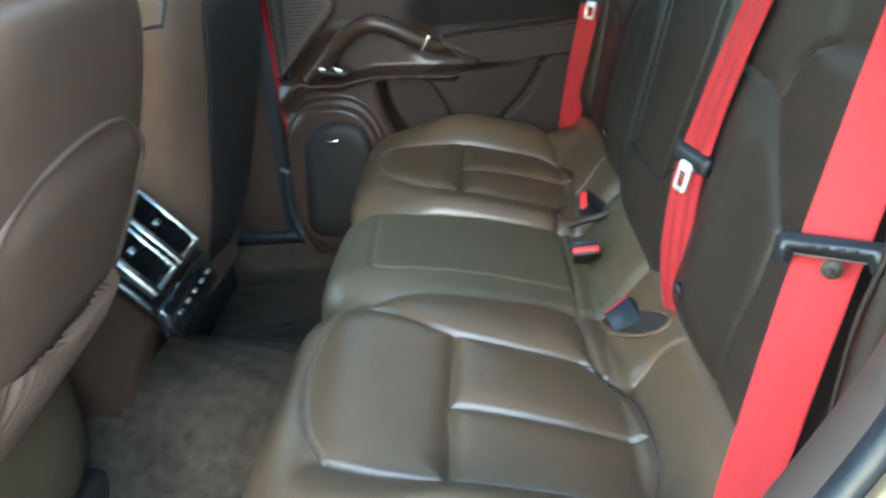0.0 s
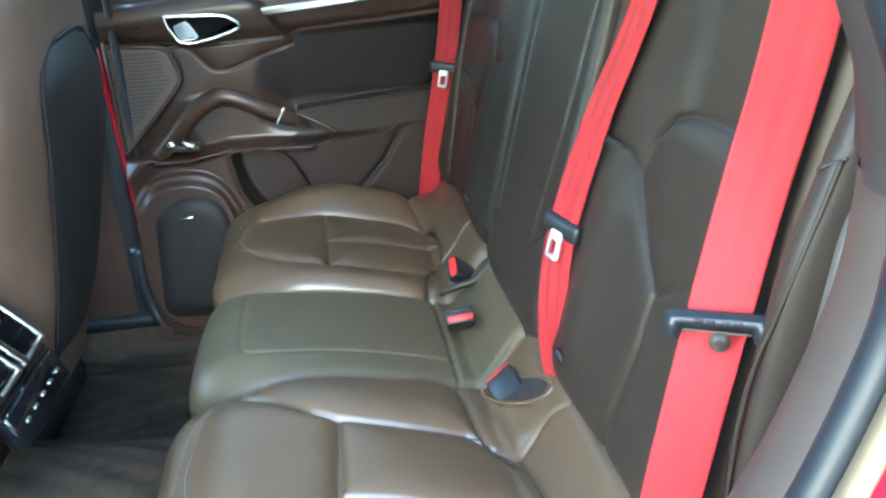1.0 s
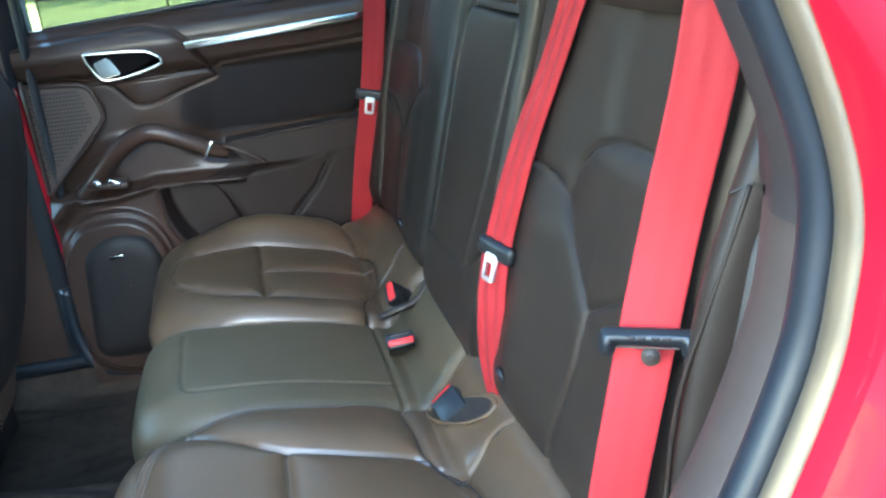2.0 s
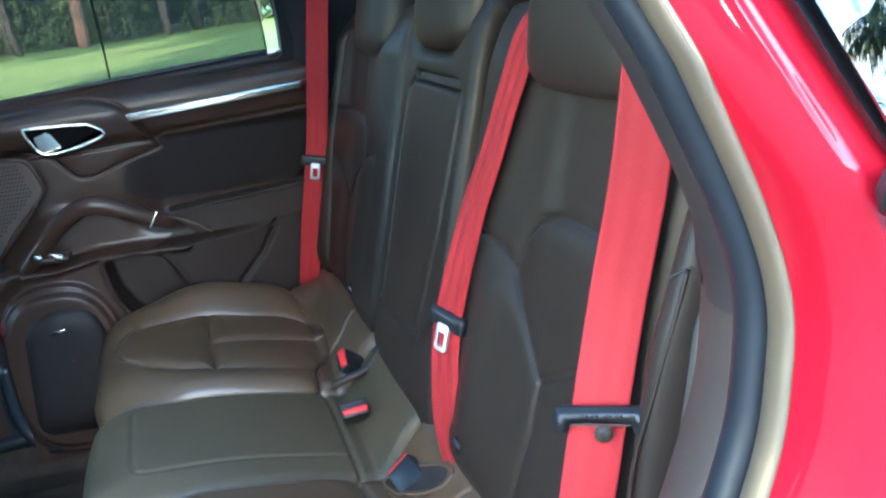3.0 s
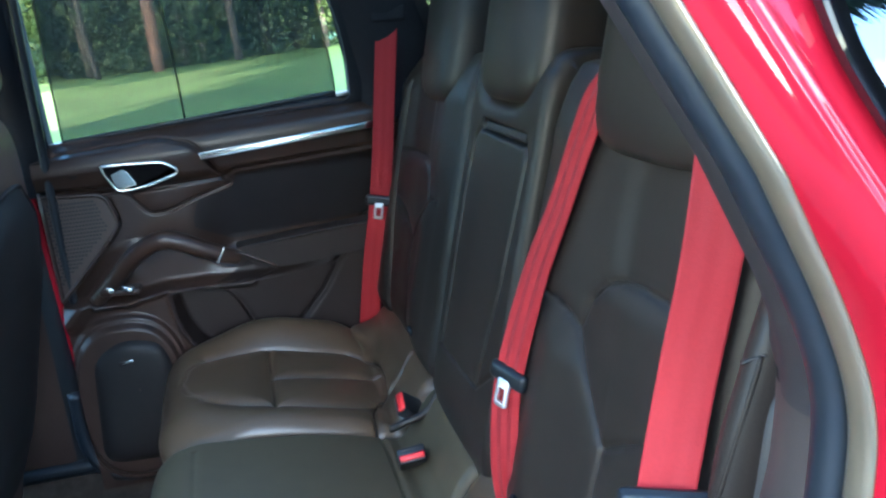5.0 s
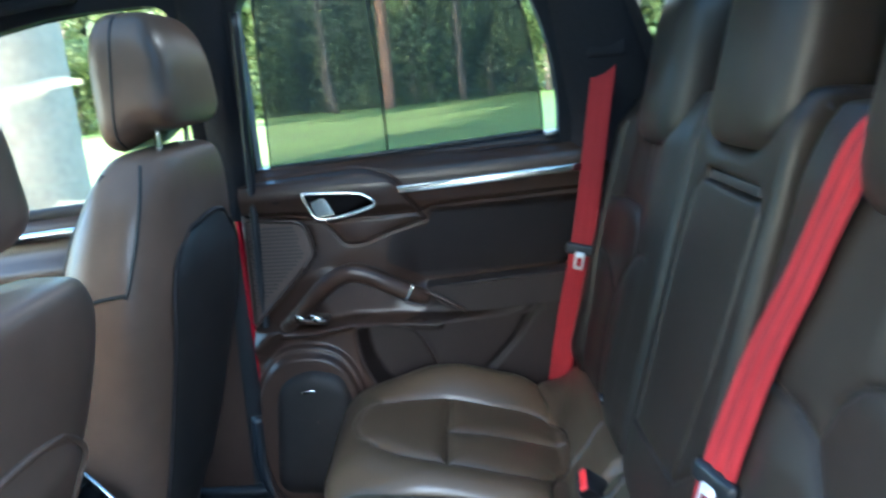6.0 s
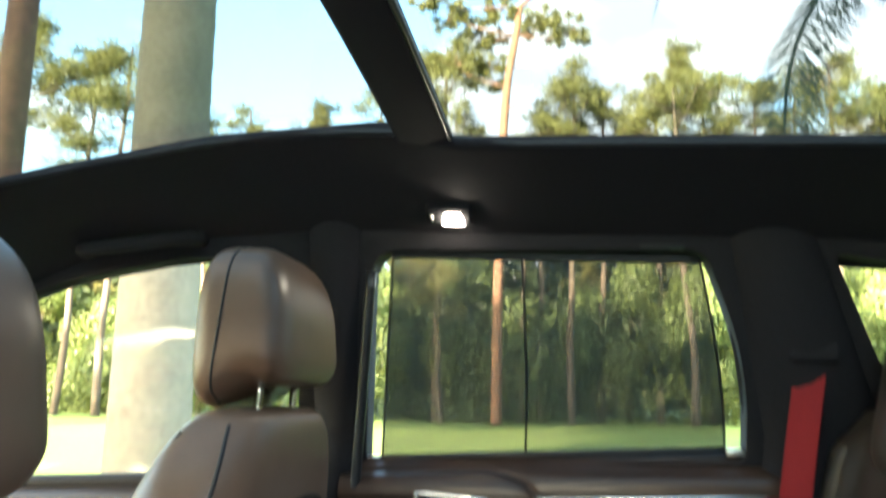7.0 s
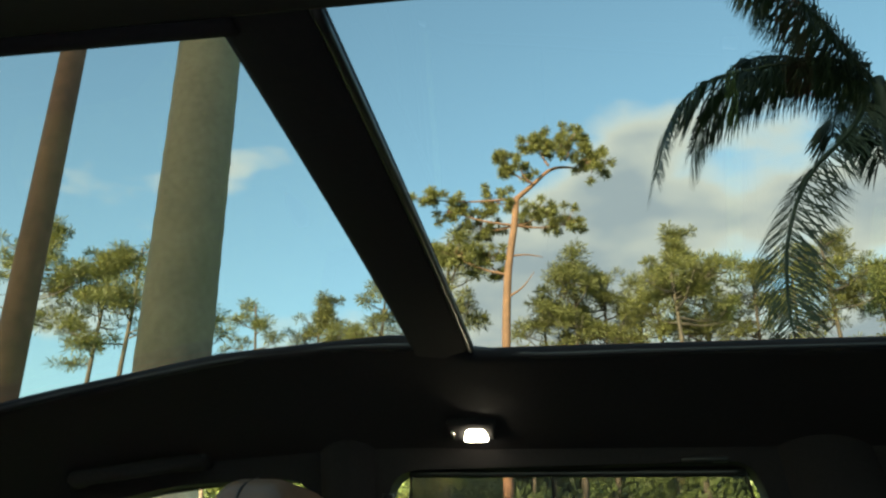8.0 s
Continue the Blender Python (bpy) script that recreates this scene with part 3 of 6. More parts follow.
def build_door_fittings():
    # latch handle in its bezel
    y0 = 1.730

    def facing(y):
        return Matrix(((1, 0, 0, 0), (0, 0, 1, y), (0, 1, 0, 0), (0, 0, 0, 1)))

    cup = rounded([(-0.272, 1.254), (-0.132, 1.247), (-0.112, 1.222), (-0.178, 1.200), (-0.243, 1.195)], [0.02, 0.03, 0.015, 0.04, 0.02], 6)
    bez = part("handle_recess", plate(cup, 0.020, facing(y0 + 0.003), 0), HOLE, door, "black handle recess", smooth=False)
    part("chrome_ring", tube([(x, y0 + 0.001, z) for x, z in cup[::2]], 0.0042, n=56, closed=True), CHROME, bez, "chrome ring")
    lever = rounded([(-0.264, 1.250), (-0.226, 1.248), (-0.199, 1.209), (-0.238, 1.202)], [0.008, 0.006, 0.006, 0.008], 4)
    lv = plate(lever, 0.010, None, 0.003)
    bmesh.ops.transform(lv, matrix=Matrix.Translation((-0.233, y0 - 0.003, 1.226)) @ pose(0, 0, 0, -24, 0, -9) @ facing(0) @ Matrix.Translation((0.233, -1.226, 0)), verts=lv.verts)
    part("latch_lever", lv, LEVER, bez, "brushed metal pull lever", smooth=False)
    part("lock_cap", disc(0.0125, 0.006, (-0.327, 1.7445, 1.244), (90, 0, 0)), TRIM_DARK, door, "dark round cap")
    part("trim_mark", block((0.032, 0.003, 0.006), (0.192, 1.7575, 1.254), (0, -3.9, 0), 0.001), PILLAR, door, "faint pressed mark")
    # upper loudspeaker
    g = rounded([(-0.402, 0.966), (-0.270, 1.098), (-0.256, 1.125), (-0.276, 1.190), (-0.402, 1.199)], [0.01, 0.03, 0.02, 0.025, 0.005], 5)
    gr = part("speaker_grille", plate(g, 0.02, facing(1.757), 0), MESHGRILLE, door, "brown perforated tweeter cover", smooth=False)
    part("grille_rim", tube([(x, 1.757, z) for x, z in g], 0.005, n=70, closed=True), TRIM, gr, "raised brown rim")
    bm = bmesh.new()
    for i in range(18):
        for k in range(24):
            x, z = -0.394 + 0.0068 * i + 0.0034 * (k % 2), 0.990 + 0.0082 * k
            if z > 1.005 + (x + 0.392) * 1.0 and z < 1.180 and x < -0.285 - 0.25 * max(z - 1.13, 0):
                bmesh.ops.create_circle(bm, cap_ends=True, radius=0.0027, segments=8, matrix=Matrix.Translation((x, 1.7562, z)) @ pose(0, 0, 0, 90, 0, 0))
    part("perforation", bm, TRIM_DARK, gr, "dark speaker holes", smooth=False)
    # pull handle: a slanting leg, an elbow, and the arm rest behind it
    part("pull_handle", tube([(-0.335, 1.755, 0.955), (-0.29, 1.735, 1.000), (-0.235, 1.715, 1.055), (-0.185, 1.705, 1.083), (-0.145, 1.703, 1.080), (-0.095, 1.705, 1.055), (-0.050, 1.710, 1.032), (-0.02, 1.722, 1.018)], lambda t: 0.0165 + 0.004 * math.sin(3.1 * t), seg=12, n=40), TRIM, door, "espresso angled pull handle")
    part("handle_tip", block((0.006, 0.034, 0.040), (-0.056, 1.703, 1.036), (0, 32, 0), 0.002), CHROME, door, "small chrome clip")
    pad = rounded([(-0.026, 1.036), (0.40, 1.066), (0.40, 1.000), (0.24, 0.987), (0.085, 0.976), (0.020, 0.982)], [0.010, 0.01, 0.02, 0.06, 0.04, 0.02], 6)
    a = part("armrest", plate(pad, 0.06, facing(1.736), 0.016), TRIM_LOW, door, "charcoal padded arm rest", smooth=False)
    part("armrest_edge", tube([(-0.02, 1.740, 1.034), (0.15, 1.736, 1.047), (0.39, 1.736, 1.064)], 0.0040, n=20), TRIM_LOW, a)
    part("armrest_trim", tube([(-0.024, 1.708, 1.036), (0.02, 1.700, 1.015), (0.06, 1.70, 0.990)], 0.004, n=10), TRIM, a)
    # window switch
    sw = part("switch_plate", block((0.085, 0.05, 0.014), (-0.280, 1.750, 0.976), (0, 4, 0), 0.005), TRIM, door, "brown switch ledge")
    part("switch", block((0.026, 0.018, 0.012), (-0.262, 1.724, 0.984), (0, 24, 0), 0.002), CHROME, sw, "chrome window switch")
    part("switch", block((0.016, 0.016, 0.012), (-0.297, 1.724, 0.987), (0, 24, 0), 0.002), CHROME, sw)
    # lower loudspeaker
    low = rounded([(-0.395, 0.56), (-0.195, 0.55), (-0.192, 0.80), (-0.215, 0.862), (-0.30, 0.880), (-0.370, 0.838)], [0.05, 0.05, 0.03, 0.03, 0.035, 0.035], 6)
    mid = np.mean(low, axis=0)
    rings = np.linspace(0.02, 1.0, 26)
    B = np.array([[(mid[0] + r * (x - mid[0]), 1.7135 + 0.032 * r ** 9, mid[1] + r * (z - mid[1])) for x, z in low] for r in rings])
    sp = sheet("bass_speaker", B, SPEAKER, door, "black loudspeaker cover with a rounded edge", wrap=True)
    part("badge", block((0.030, 0.003, 0.007), (-0.293, 1.7128, 0.820), (0, -6, 0), 0.001), CHROME, sp, "small bright maker's plate")
    # door bottom rail
    part("door_bottom", tube([(-0.43, 1.79, 0.74), (-0.428, 1.785, 0.62), (-0.40, 1.775, 0.548), (-0.33, 1.765, 0.522), (-0.10, 1.76, 0.515), (0.2, 1.76, 0.515)], 0.018, n=40), RUBBER, door, "black lower seal of the door")


build_door_fittings()
ring_panel("window_frame", WIN_IN, WIN_OUT, 0.05, HEADLINER, door, "black window frame", push=0.03)
gl = part("window_pane", plate(WIN_OUT, 0.004, None, 0), GLASS, door, "clear side glass")
for v in gl.data.vertices:
    x, z, d = v.co
    v.co = (x, window_y(z) + 0.012 + d, z)
gl.visible_shadow = False


def build_blind():
    xs, zs = np.linspace(-0.345, 0.246, 24), np.linspace(0, 1, 20)
    P = np.zeros((24, 20, 3))
    for i, x in enumerate(xs):
        z0 = 1.302 + 0.079 * (x + 0.345)
        for j, t in enumerate(zs):
            z = z0 + t * (1.652 - z0)
            xx = -0.345 + (x + 0.345) / 0.591 * (0.591 - 0.056 * t ** 1.5) + 0.028 * t * (1 - (x + 0.345) / 0.591)
            P[i, j] = (xx, window_y(z) - 0.012 + 0.003 * math.sin(9 * x + 2 * t), z)
    b = sheet("sun_blind", P, SHADE, door, "drawn dark mesh sun blind")
    part("blind_wire", tube([tuple(P[0, j]) for j in range(20)], 0.0022, seg=6, n=24), BLACKPLASTIC, b)
    part("blind_wire", tube([tuple(P[23, j]) for j in range(20)], 0.0022, seg=6, n=24), BLACKPLASTIC, b)
    part("blind_fold", tube([(P[10, j, 0], P[10, j, 1] - 0.001, P[10, j, 2]) for j in range(20)], 0.0024, seg=6, n=24), BLACKPLASTIC, b)
    part("blind_rod", tube([(P[i, 0, 0], P[i, 0, 1] - 0.004, P[i, 0, 2]) for i in range(24)], 0.0055, seg=8, n=30), BLACKPLASTIC, b, "black blind rod")
    part("blind_bar", tube([(P[i, 19, 0], P[i, 19, 1] - 0.002, P[i, 19, 2]) for i in range(24)], 0.005, seg=8, n=30), BLACKPLASTIC, b)
    for i, dx in ((0, -0.018), (23, 0.016)):
        part("blind_hook", block((0.03, 0.012, 0.010), (P[i, 0, 0] + dx, P[i, 0, 1] - 0.006, P[i, 0, 2] - 0.004), (0, -4, 0), 0.003), STEEL, b, "pale hook")
    part("blind_hook", block((0.07, 0.014, 0.008), (0.13, window_y(1.66) - 0.03, 1.668), (0, 0, 0), 0.003), BLACKPLASTIC, b)


build_blind()

# ---- far front door, seen past the front seats ----
fdoor = thing("front_car_door", (-0.9, 1.8, 0.5), "closed front car door with brown trim and chrome strip", "car door")
FW = [(-1.28, 1.205), (-0.50, 1.262), (-0.475, 1.645), (-0.70, 1.635), (-1.0, 1.578), (-1.22, 1.45)]
FW_IN = rounded(FW, [0.03, 0.03, 0.05, 0.05, 0.12, 0.08])
FW_OUT = rounded([(-1.36, 1.12), (-0.455, 1.225), (-0.445, 1.70), (-0.70, 1.70), (-1.05, 1.665), (-1.32, 1.50)], [0.03, 0.02, 0.03, 0.05, 0.10, 0.08])
ring_panel("window_frame", FW_IN, FW_OUT, 0.05, HEADLINER, fdoor, "black window frame", push=0.03)
g2 = part("window_pane", plate(FW_OUT, 0.004, None, 0), GLASS, fdoor, "clear side glass")
for v in g2.data.vertices:
    x, z, d = v.co
    v.co = (x, window_y(z) + 0.012 + d, z)
g2.visible_shadow = False
xs, zs = np.linspace(-1.40, -0.455, 60), np.linspace(0.50, 1.0, 60)
X, T = np.meshgrid(xs, zs, indexing="ij")
TOP = 1.262 + 0.075 * (X + 0.5)
Z = 0.50 + (T - 0.5) / 0.5 * (TOP - 0.50)
H = TOP - Z
P = np.stack([X, 1.80 - 0.02 - 0.035 * np.exp(-((H - 0.13) / 0.035) ** 2) + 0.03 * step(-H, -0.03, 0), Z], axis=-1)
sheet("door_trim", P, TRIM, fdoor, "brown front door trim")
part("chrome_strip", tube([(x, 1.764, 1.262 + 0.075 * (x + 0.5) - 0.045) for x in np.linspace(-1.3, -0.6, 6)], 0.011, n=20), CHROME, fdoor, "bright chrome strip")
part("waist_rail", tube([(x, 1.81, 1.262 + 0.075 * (x + 0.5) - 0.006) for x in np.linspace(-1.36, -0.46, 6)], 0.016, n=20), PILLAR, fdoor, "grey window sill rail")

# ---- pillars, far side ----
def pillar(name, low, high, s, material, label, push=0.05):
    """An upright trim between two pairs of x at a low and a high z, bulging slightly inwards."""
    (z0, a0, b0), (z1, a1, b1) = low, high
    P = np.zeros((24, 12, 3))
    for i, t in enumerate(np.linspace(0, 1, 24)):
        z = z0 + (z1 - z0) * t
        a, b = a0 + (a1 - a0) * t, b0 + (b1 - b0) * t
        for j, u in enumerate(np.linspace(0, 1, 12)):
            yy = min(window_y(z), 1.80) - push * math.sin(math.pi * u) ** 0.5
            P[i, j] = (a + (b - a) * u, side_y(yy, s), z)
    sheet(name, P, material, car, label, flip=s < 0)


pillar("centre_pillar", (1.20, -0.475, -0.385), (1.70, -0.475, -0.355), 1, HEADLINER, "black upper door pillar")
pillar("centre_pillar", (0.38, -0.64, -0.425), (1.22, -0.475, -0.400), 1, BLACKPLASTIC, "black lower door pillar", push=0.02)
pillar("centre_pillar", (0.48, -0.62, -0.50), (1.70, -0.60, -0.47), -1, TRIM, "brown door pillar", push=0.02)
pillar("rear_pillar", (1.28, 0.30, 0.560), (1.70, 0.215, 0.372), 1, HEADLINER, "black rear pillar trim", push=0.055)
part("pillar_seal", tube([(-0.383, 1.775, 0.62), (-0.383, 1.765, 1.0), (-0.375, 1.745, 1.28), (-0.352, 1.675, 1.62)], 0.009, n=30), RUBBER, car)
# far quarter window
QW_IN = rounded([(0.475, 1.49), (0.95, 1.50), (0.86, 1.60), (0.39, 1.663)], [0.02, 0.06, 0.10, 0.02])
QW_OUT = rounded([(0.44, 1.42), (1.08, 1.42), (1.0, 1.70), (0.35, 1.70)], [0.02, 0.05, 0.05, 0.02])
ring_panel("quarter_frame", QW_IN, QW_OUT, 0.05, HEADLINER, car, "black quarter window frame", push=0.03)
g3 = part("quarter_pane", plate(QW_OUT, 0.004, None, 0), GLASS, car, "clear quarter glass")
for v in g3.data.vertices:
    x, z, d = v.co
    v.co = (x, window_y(z) + 0.012 + d, z)
g3.visible_shadow = False


def closing_panel(name, pts, material, label, thick=0.02):
    bm = bmesh.new()
    f = bm.faces.new([bm.verts.new(p) for p in pts])
    bm.normal_update()
    r = bmesh.ops.extrude_face_region(bm, geom=[f])
    n = Vector(f.normal)
    bmesh.ops.translate(bm, vec=n * thick, verts=[v for v in r["geom"] if isinstance(v, bmesh.types.BMVert)])
    bmesh.ops.recalc_face_normals(bm, faces=bm.faces)
    return part(name, bm, material, car, label, smooth=False)


# outer skin, floor and the ends of the cabin
closing_panel("rear_side_trim", [(0.40, 1.80, 0.50), (1.10, 1.80, 0.50), (1.10, 1.80, 1.43), (0.40, 1.80, 1.34)], TRIM_DARK, "dark rear side trim")
closing_panel("dashboard", [(-1.42, 0.38, 0.45), (-1.42, 1.82, 0.45), (-1.36, 1.82, 1.10), (-1.36, 0.38, 1.10)], TRIM_DARK, "dark dashboard front")
closing_panel("tailgate", [(1.05, 0.38, 0.45), (1.05, 1.82, 0.45), (1.06, 1.76, 1.33), (1.06, 0.42, 1.33)], TRIM_DARK, "dark tailgate trim")
closing_panel("floor_pan", [(-1.42, 0.30, 0.42), (1.08, 0.30, 0.42), (1.08, 1.88, 0.42), (-1.42, 1.88, 0.42)], TRIM_DARK, "dark floor pan", -0.03)
ws = closing_panel("windscreen", [(-1.95, 0.42, 1.10), (-1.95, 1.76, 1.10), (-1.16, 1.66, 1.70), (-1.16, 0.52, 1.70)], GLASS, "clear windscreen", 0.004)
ws.visible_shadow = False


def build_carpet():
    xs, ys = np.linspace(-1.1, -0.10, 110), np.linspace(0.34, 1.80, 150)
    X, Y = np.meshgrid(xs, ys, indexing="ij")
    Z = 0.475 + np.interp(X, [-0.60, -0.12], [0.185, 0.09]) * np.exp(-((Y - C) / 0.17) ** 4)
    Z += 0.012 * step(np.abs(Y - C), 0.10, 0.13) * step(-np.abs(Y - C), -0.60, -0.57) * step(X, -0.62, -0.60)
    Z += 0.10 * step(np.abs(Y - C), 0.655, 0.71) + 0.10 * step(X, -0.22, -0.12)
    Z += 0.0025 * np.sin(37 * X + 9 * np.sin(11 * Y)) * np.sin(29 * Y + 5)
    sheet("carpet", np.stack([X, Y, Z], axis=-1), CARPET, car, "dark brown cabin carpet", flip=True)
    part("carpet_binding", tube([(-0.60, 0.50, 0.486), (-0.60, 0.96, 0.486)], 0.005, n=10), CARPET, car)


build_carpet()
for s in (1, -1):
    part("sill_cover", block((1.3, 0.07, 0.035), (-0.45, side_y(1.80, s), 0.555), (0, 0, 0), 0.012), BLACKPLASTIC, car, "black door sill cover")



def build_wheels():
    """Four wheels under the floor."""
    for x in (-2.05, 0.85):
        for s in (1, -1):
            y = C + s * 0.83
            ring = [(x + 0.29 * math.cos(a), y, 0.37 + 0.29 * math.sin(a)) for a in np.linspace(0, 2 * math.pi, 20, endpoint=False)]
            w = part("wheel", disc(0.24, 0.16, (x, y, 0.37), (90, 0, 0), 28, 0.01), STEEL, car, "silver wheel")
            part("tyre", tube(ring, 0.085, seg=10, n=40, closed=True), RUBBER, w, "black tyre")
    part("underbody", block((3.4, 1.5, 0.14), (-0.6, C, 0.37), (0, 0, 0), 0.03), RUBBER, car, "black underbody")


build_wheels()
# ---- near side: opening, pillar and quarter panel ----
# the rear edge of the door opening, in x, z, from the roof down to the sill
EDGE = [(0.10, 1.672), (0.172, 1.605), (0.222, 1.505), (0.264, 1.42), (0.304, 1.34), (0.322, 1.285), (0.323, 1.235), (0.316, 1.185), (0.291, 1.11), (0.266, 1.055), (0.210, 0.95), (0.14, 0.82), (0.10, 0.68), (0.08, 0.56)]


def edge_out(p):
    """The way that leads out of the opening, in x, z."""
    d = np.gradient(p, axis=0)
    n = np.stack([-d[:, 1], d[:, 0]], axis=1)
    return n / np.linalg.norm(n, axis=1)[:, None]


E = curve(EDGE, 130)
N = edge_out(E)


def swept(name, profile, material, label, n=14, rows=slice(None)):
    """A strip along the opening's edge. profile: (how far outwards from the edge, y)."""
    pr = curve(profile, n)
    e, m = E[rows], N[rows]
    P = np.zeros((len(e), n, 3))
    P[..., 0] = e[:, 0][:, None] + m[:, 0][:, None] * pr[None, :, 0]
    P[..., 2] = e[:, 1][:, None] + m[:, 1][:, None] * pr[None, :, 0]
    P[..., 1] = pr[None, :, 1] + 0.30 * np.clip(e[:, 1][:, None] - 1.42, 0, 1)
    return sheet(name, P, material, car, label)


TRIM_PROFILE = [(-0.004, 0.277), (-0.008, 0.284), (-0.0085, 0.300), (0.0, 0.325), (0.02, 0.345), (0.06, 0.365)]
split = int(np.argmin(np.abs(E[:, 1] - 1.262)))
swept("pillar_trim", [(-0.005, 0.277), (-0.008, 0.283), (-0.008, 0.300), (0.0, 0.318), (0.014, 0.340), (0.04, 0.385), (0.07, 0.430)], PILLAR, "brown plastic upper pillar trim", rows=slice(0, split + 1))
swept("pillar_trim", [(a + 0.0025, y) for a, y in TRIM_PROFILE], PILLAR_LOW, "warm grey-brown plastic lower pillar trim", rows=slice(split - 1, None))
swept("door_seal", [(-0.003, 0.253), (-0.010, 0.255), (-0.0145, 0.263), (-0.0125, 0.274), (-0.004, 0.280), (0.004, 0.281)], RUBBER, "black rubber door seal")
swept("opening_lip", [(0.001, 0.242), (-0.004, 0.234), (-0.008, 0.236), (-0.0105, 0.245), (-0.007, 0.252), (0.002, 0.256)], LIPSEAL, "pale lip round the door opening")


def quarter_y(x, z, w):
    """The outer skin of the rear quarter; w is how far it is from the opening."""
    up = 0.195 + 0.37 * np.clip(z - 1.36, 0, 1)
    at_edge = 0.238 + 0.30 * np.clip(z - 1.42, 0, 1)
    k = 1 - (1 - np.clip(np.array(w) / 0.055, 0, 1)) ** 5
    hip = -0.085 * np.exp(-((z - 1.02) / 0.26) ** 2) * step(x, 0.20, 0.60)
    crease = -0.010 * np.exp(-((z - 1.345 - 0.02 * x) / 0.03) ** 2) * step(x, 0.32, 0.45)
    # two pressed beads along the opening, and the crest that swings out towards the wheel
    ridge = (-0.0011 * np.exp(-((w - 0.021) / 0.0022) ** 2) * step(z, 1.28, 1.42) - 0.0010 * np.exp(-((w - 0.0268) / 0.0020) ** 2) * step(z, 1.33, 1.47))
    ridge = ridge - 0.0035 * np.exp(-((x - (0.317 + 0.42 * (1.359 - z))) / 0.0055) ** 2) * step(-z, -1.38, -1.345) * step(z, 1.0, 1.2)
    return at_edge * (1 - k) + up * k + (hip + crease) * step(np.array(w), 0.0, 0.12) + ridge


def build_quarter():
    W = np.concatenate([np.linspace(0, 0.06, 85), np.linspace(0.062, 0.12, 40), np.linspace(0.126, 0.30, 26), np.linspace(0.34, 0.9, 14)])
    P = np.zeros((len(E), len(W), 3))
    for j, w in enumerate(W):
        k = step(np.array(w), 0.02, 0.30)
        # near the edge the strip follows it; further out it runs straight back
        x = E[:, 0] + N[:, 0] * ((w - 0.005) * (1 - k)) + w * k
        z = E[:, 1] + N[:, 1] * ((w - 0.005) * (1 - k))
        y = quarter_y(x, z, w)
        P[:, j] = np.stack([x, y, z], axis=1)
    sheet("quarter_panel", P, PAINT, car, "glossy red rear quarter panel")
    q = [(0.262, 1.56), (0.278, 1.468), (0.304, 1.415), (0.332, 1.362), (0.36, 1.352), (0.95, 1.42), (0.80, 1.60), (0.24, 1.64)]
    bm = plate(rounded(q, [0.01, 0.02, 0.02, 0.012, 0.02, 0.05, 0.06, 0.02], 4), 0.006, None, 0)
    for v in bm.verts:
        x, z, d = v.co
        v.co = (x, 0.195 + 0.37 * max(z - 1.36, 0) - 0.004 - d, z)
    part("quarter_surround", bm, GLOSSBLACK, car, "gloss black quarter window surround", smooth=False)
    q2 = [(0.284, 1.468), (0.308, 1.416), (0.331, 1.368), (0.355, 1.358), (0.93, 1.43), (0.78, 1.59), (0.252, 1.62), (0.268, 1.55)]
    bm = plate(rounded(q2, [0.01, 0.02, 0.012, 0.02, 0.05, 0.06, 0.02, 0.01], 4), 0.004, None, 0)
    for v in bm.verts:
        x, z, d = v.co
        v.co = (x, 0.195 + 0.37 * max(z - 1.36, 0) - 0.0125 - d, z)
    part("quarter_pane", bm, PRIVACY, car, "dark tinted quarter glass", smooth=False)
    part("window_moulding", tube([(0.321, 0.190, 1.361), (0.331, 0.178, 1.356), (0.357, 0.168, 1.352), (0.42, 0.162, 1.354), (0.95, 0.165, 1.405)], lambda t: 0.006 + 0.008 * min(1.0, 9 * t), n=40), BLACKPLASTIC, car, "grey-black window moulding")


build_quarter()
closing_panel("inner_quarter", [(0.40, 0.395, 0.50), (1.08, 0.395, 0.50), (1.08, 0.42, 1.66), (0.44, 0.42, 1.62), (0.46, 0.395, 1.25)], PILLAR, "dark inner quarter trim", 0.02)

# ---- outer skin of the rest of the car ----
def waist(x):
    return np.interp(x, [-2.95, -2.5, -1.95, -1.3, -0.4, 0.4, 1.2], [0.84, 0.98, 1.10, 1.19, 1.255, 1.30, 1.35])


def sill_line(x):
    """The lower edge of the side, with its wheel arches."""
    z = np.full(x.shape, 0.36)
    for wheel in (-2.05, 0.85):
        z = np.maximum(z, 0.37 + np.sqrt(np.maximum(0.43 ** 2 - (x - wheel) ** 2, 0)) - 0.02 * (np.abs(x - wheel) > 0.43))
    return z


def side_skin(name, x0, x1, s, label):
    xs, ts = np.linspace(x0, x1, 90), np.linspace(0, 1, 24)
    top, low = waist(xs), sill_line(xs)
    P = np.zeros((90, 24, 3))
    for j, t in enumerate(ts):
        z = low + (top - low) * t
        y = np.interp(t, [0, 0.15, 0.5, 0.85, 0.95, 1.0], [0.27, 0.21, 0.175, 0.20, 0.25, 0.34])
        y = y + 0.16 * step(-xs, 2.55, 2.95)
        P[:, j] = np.stack([xs, side_y(2 * C - y, s), z], axis=1)
    sheet(name, P, PAINT, car, label, flip=s > 0)


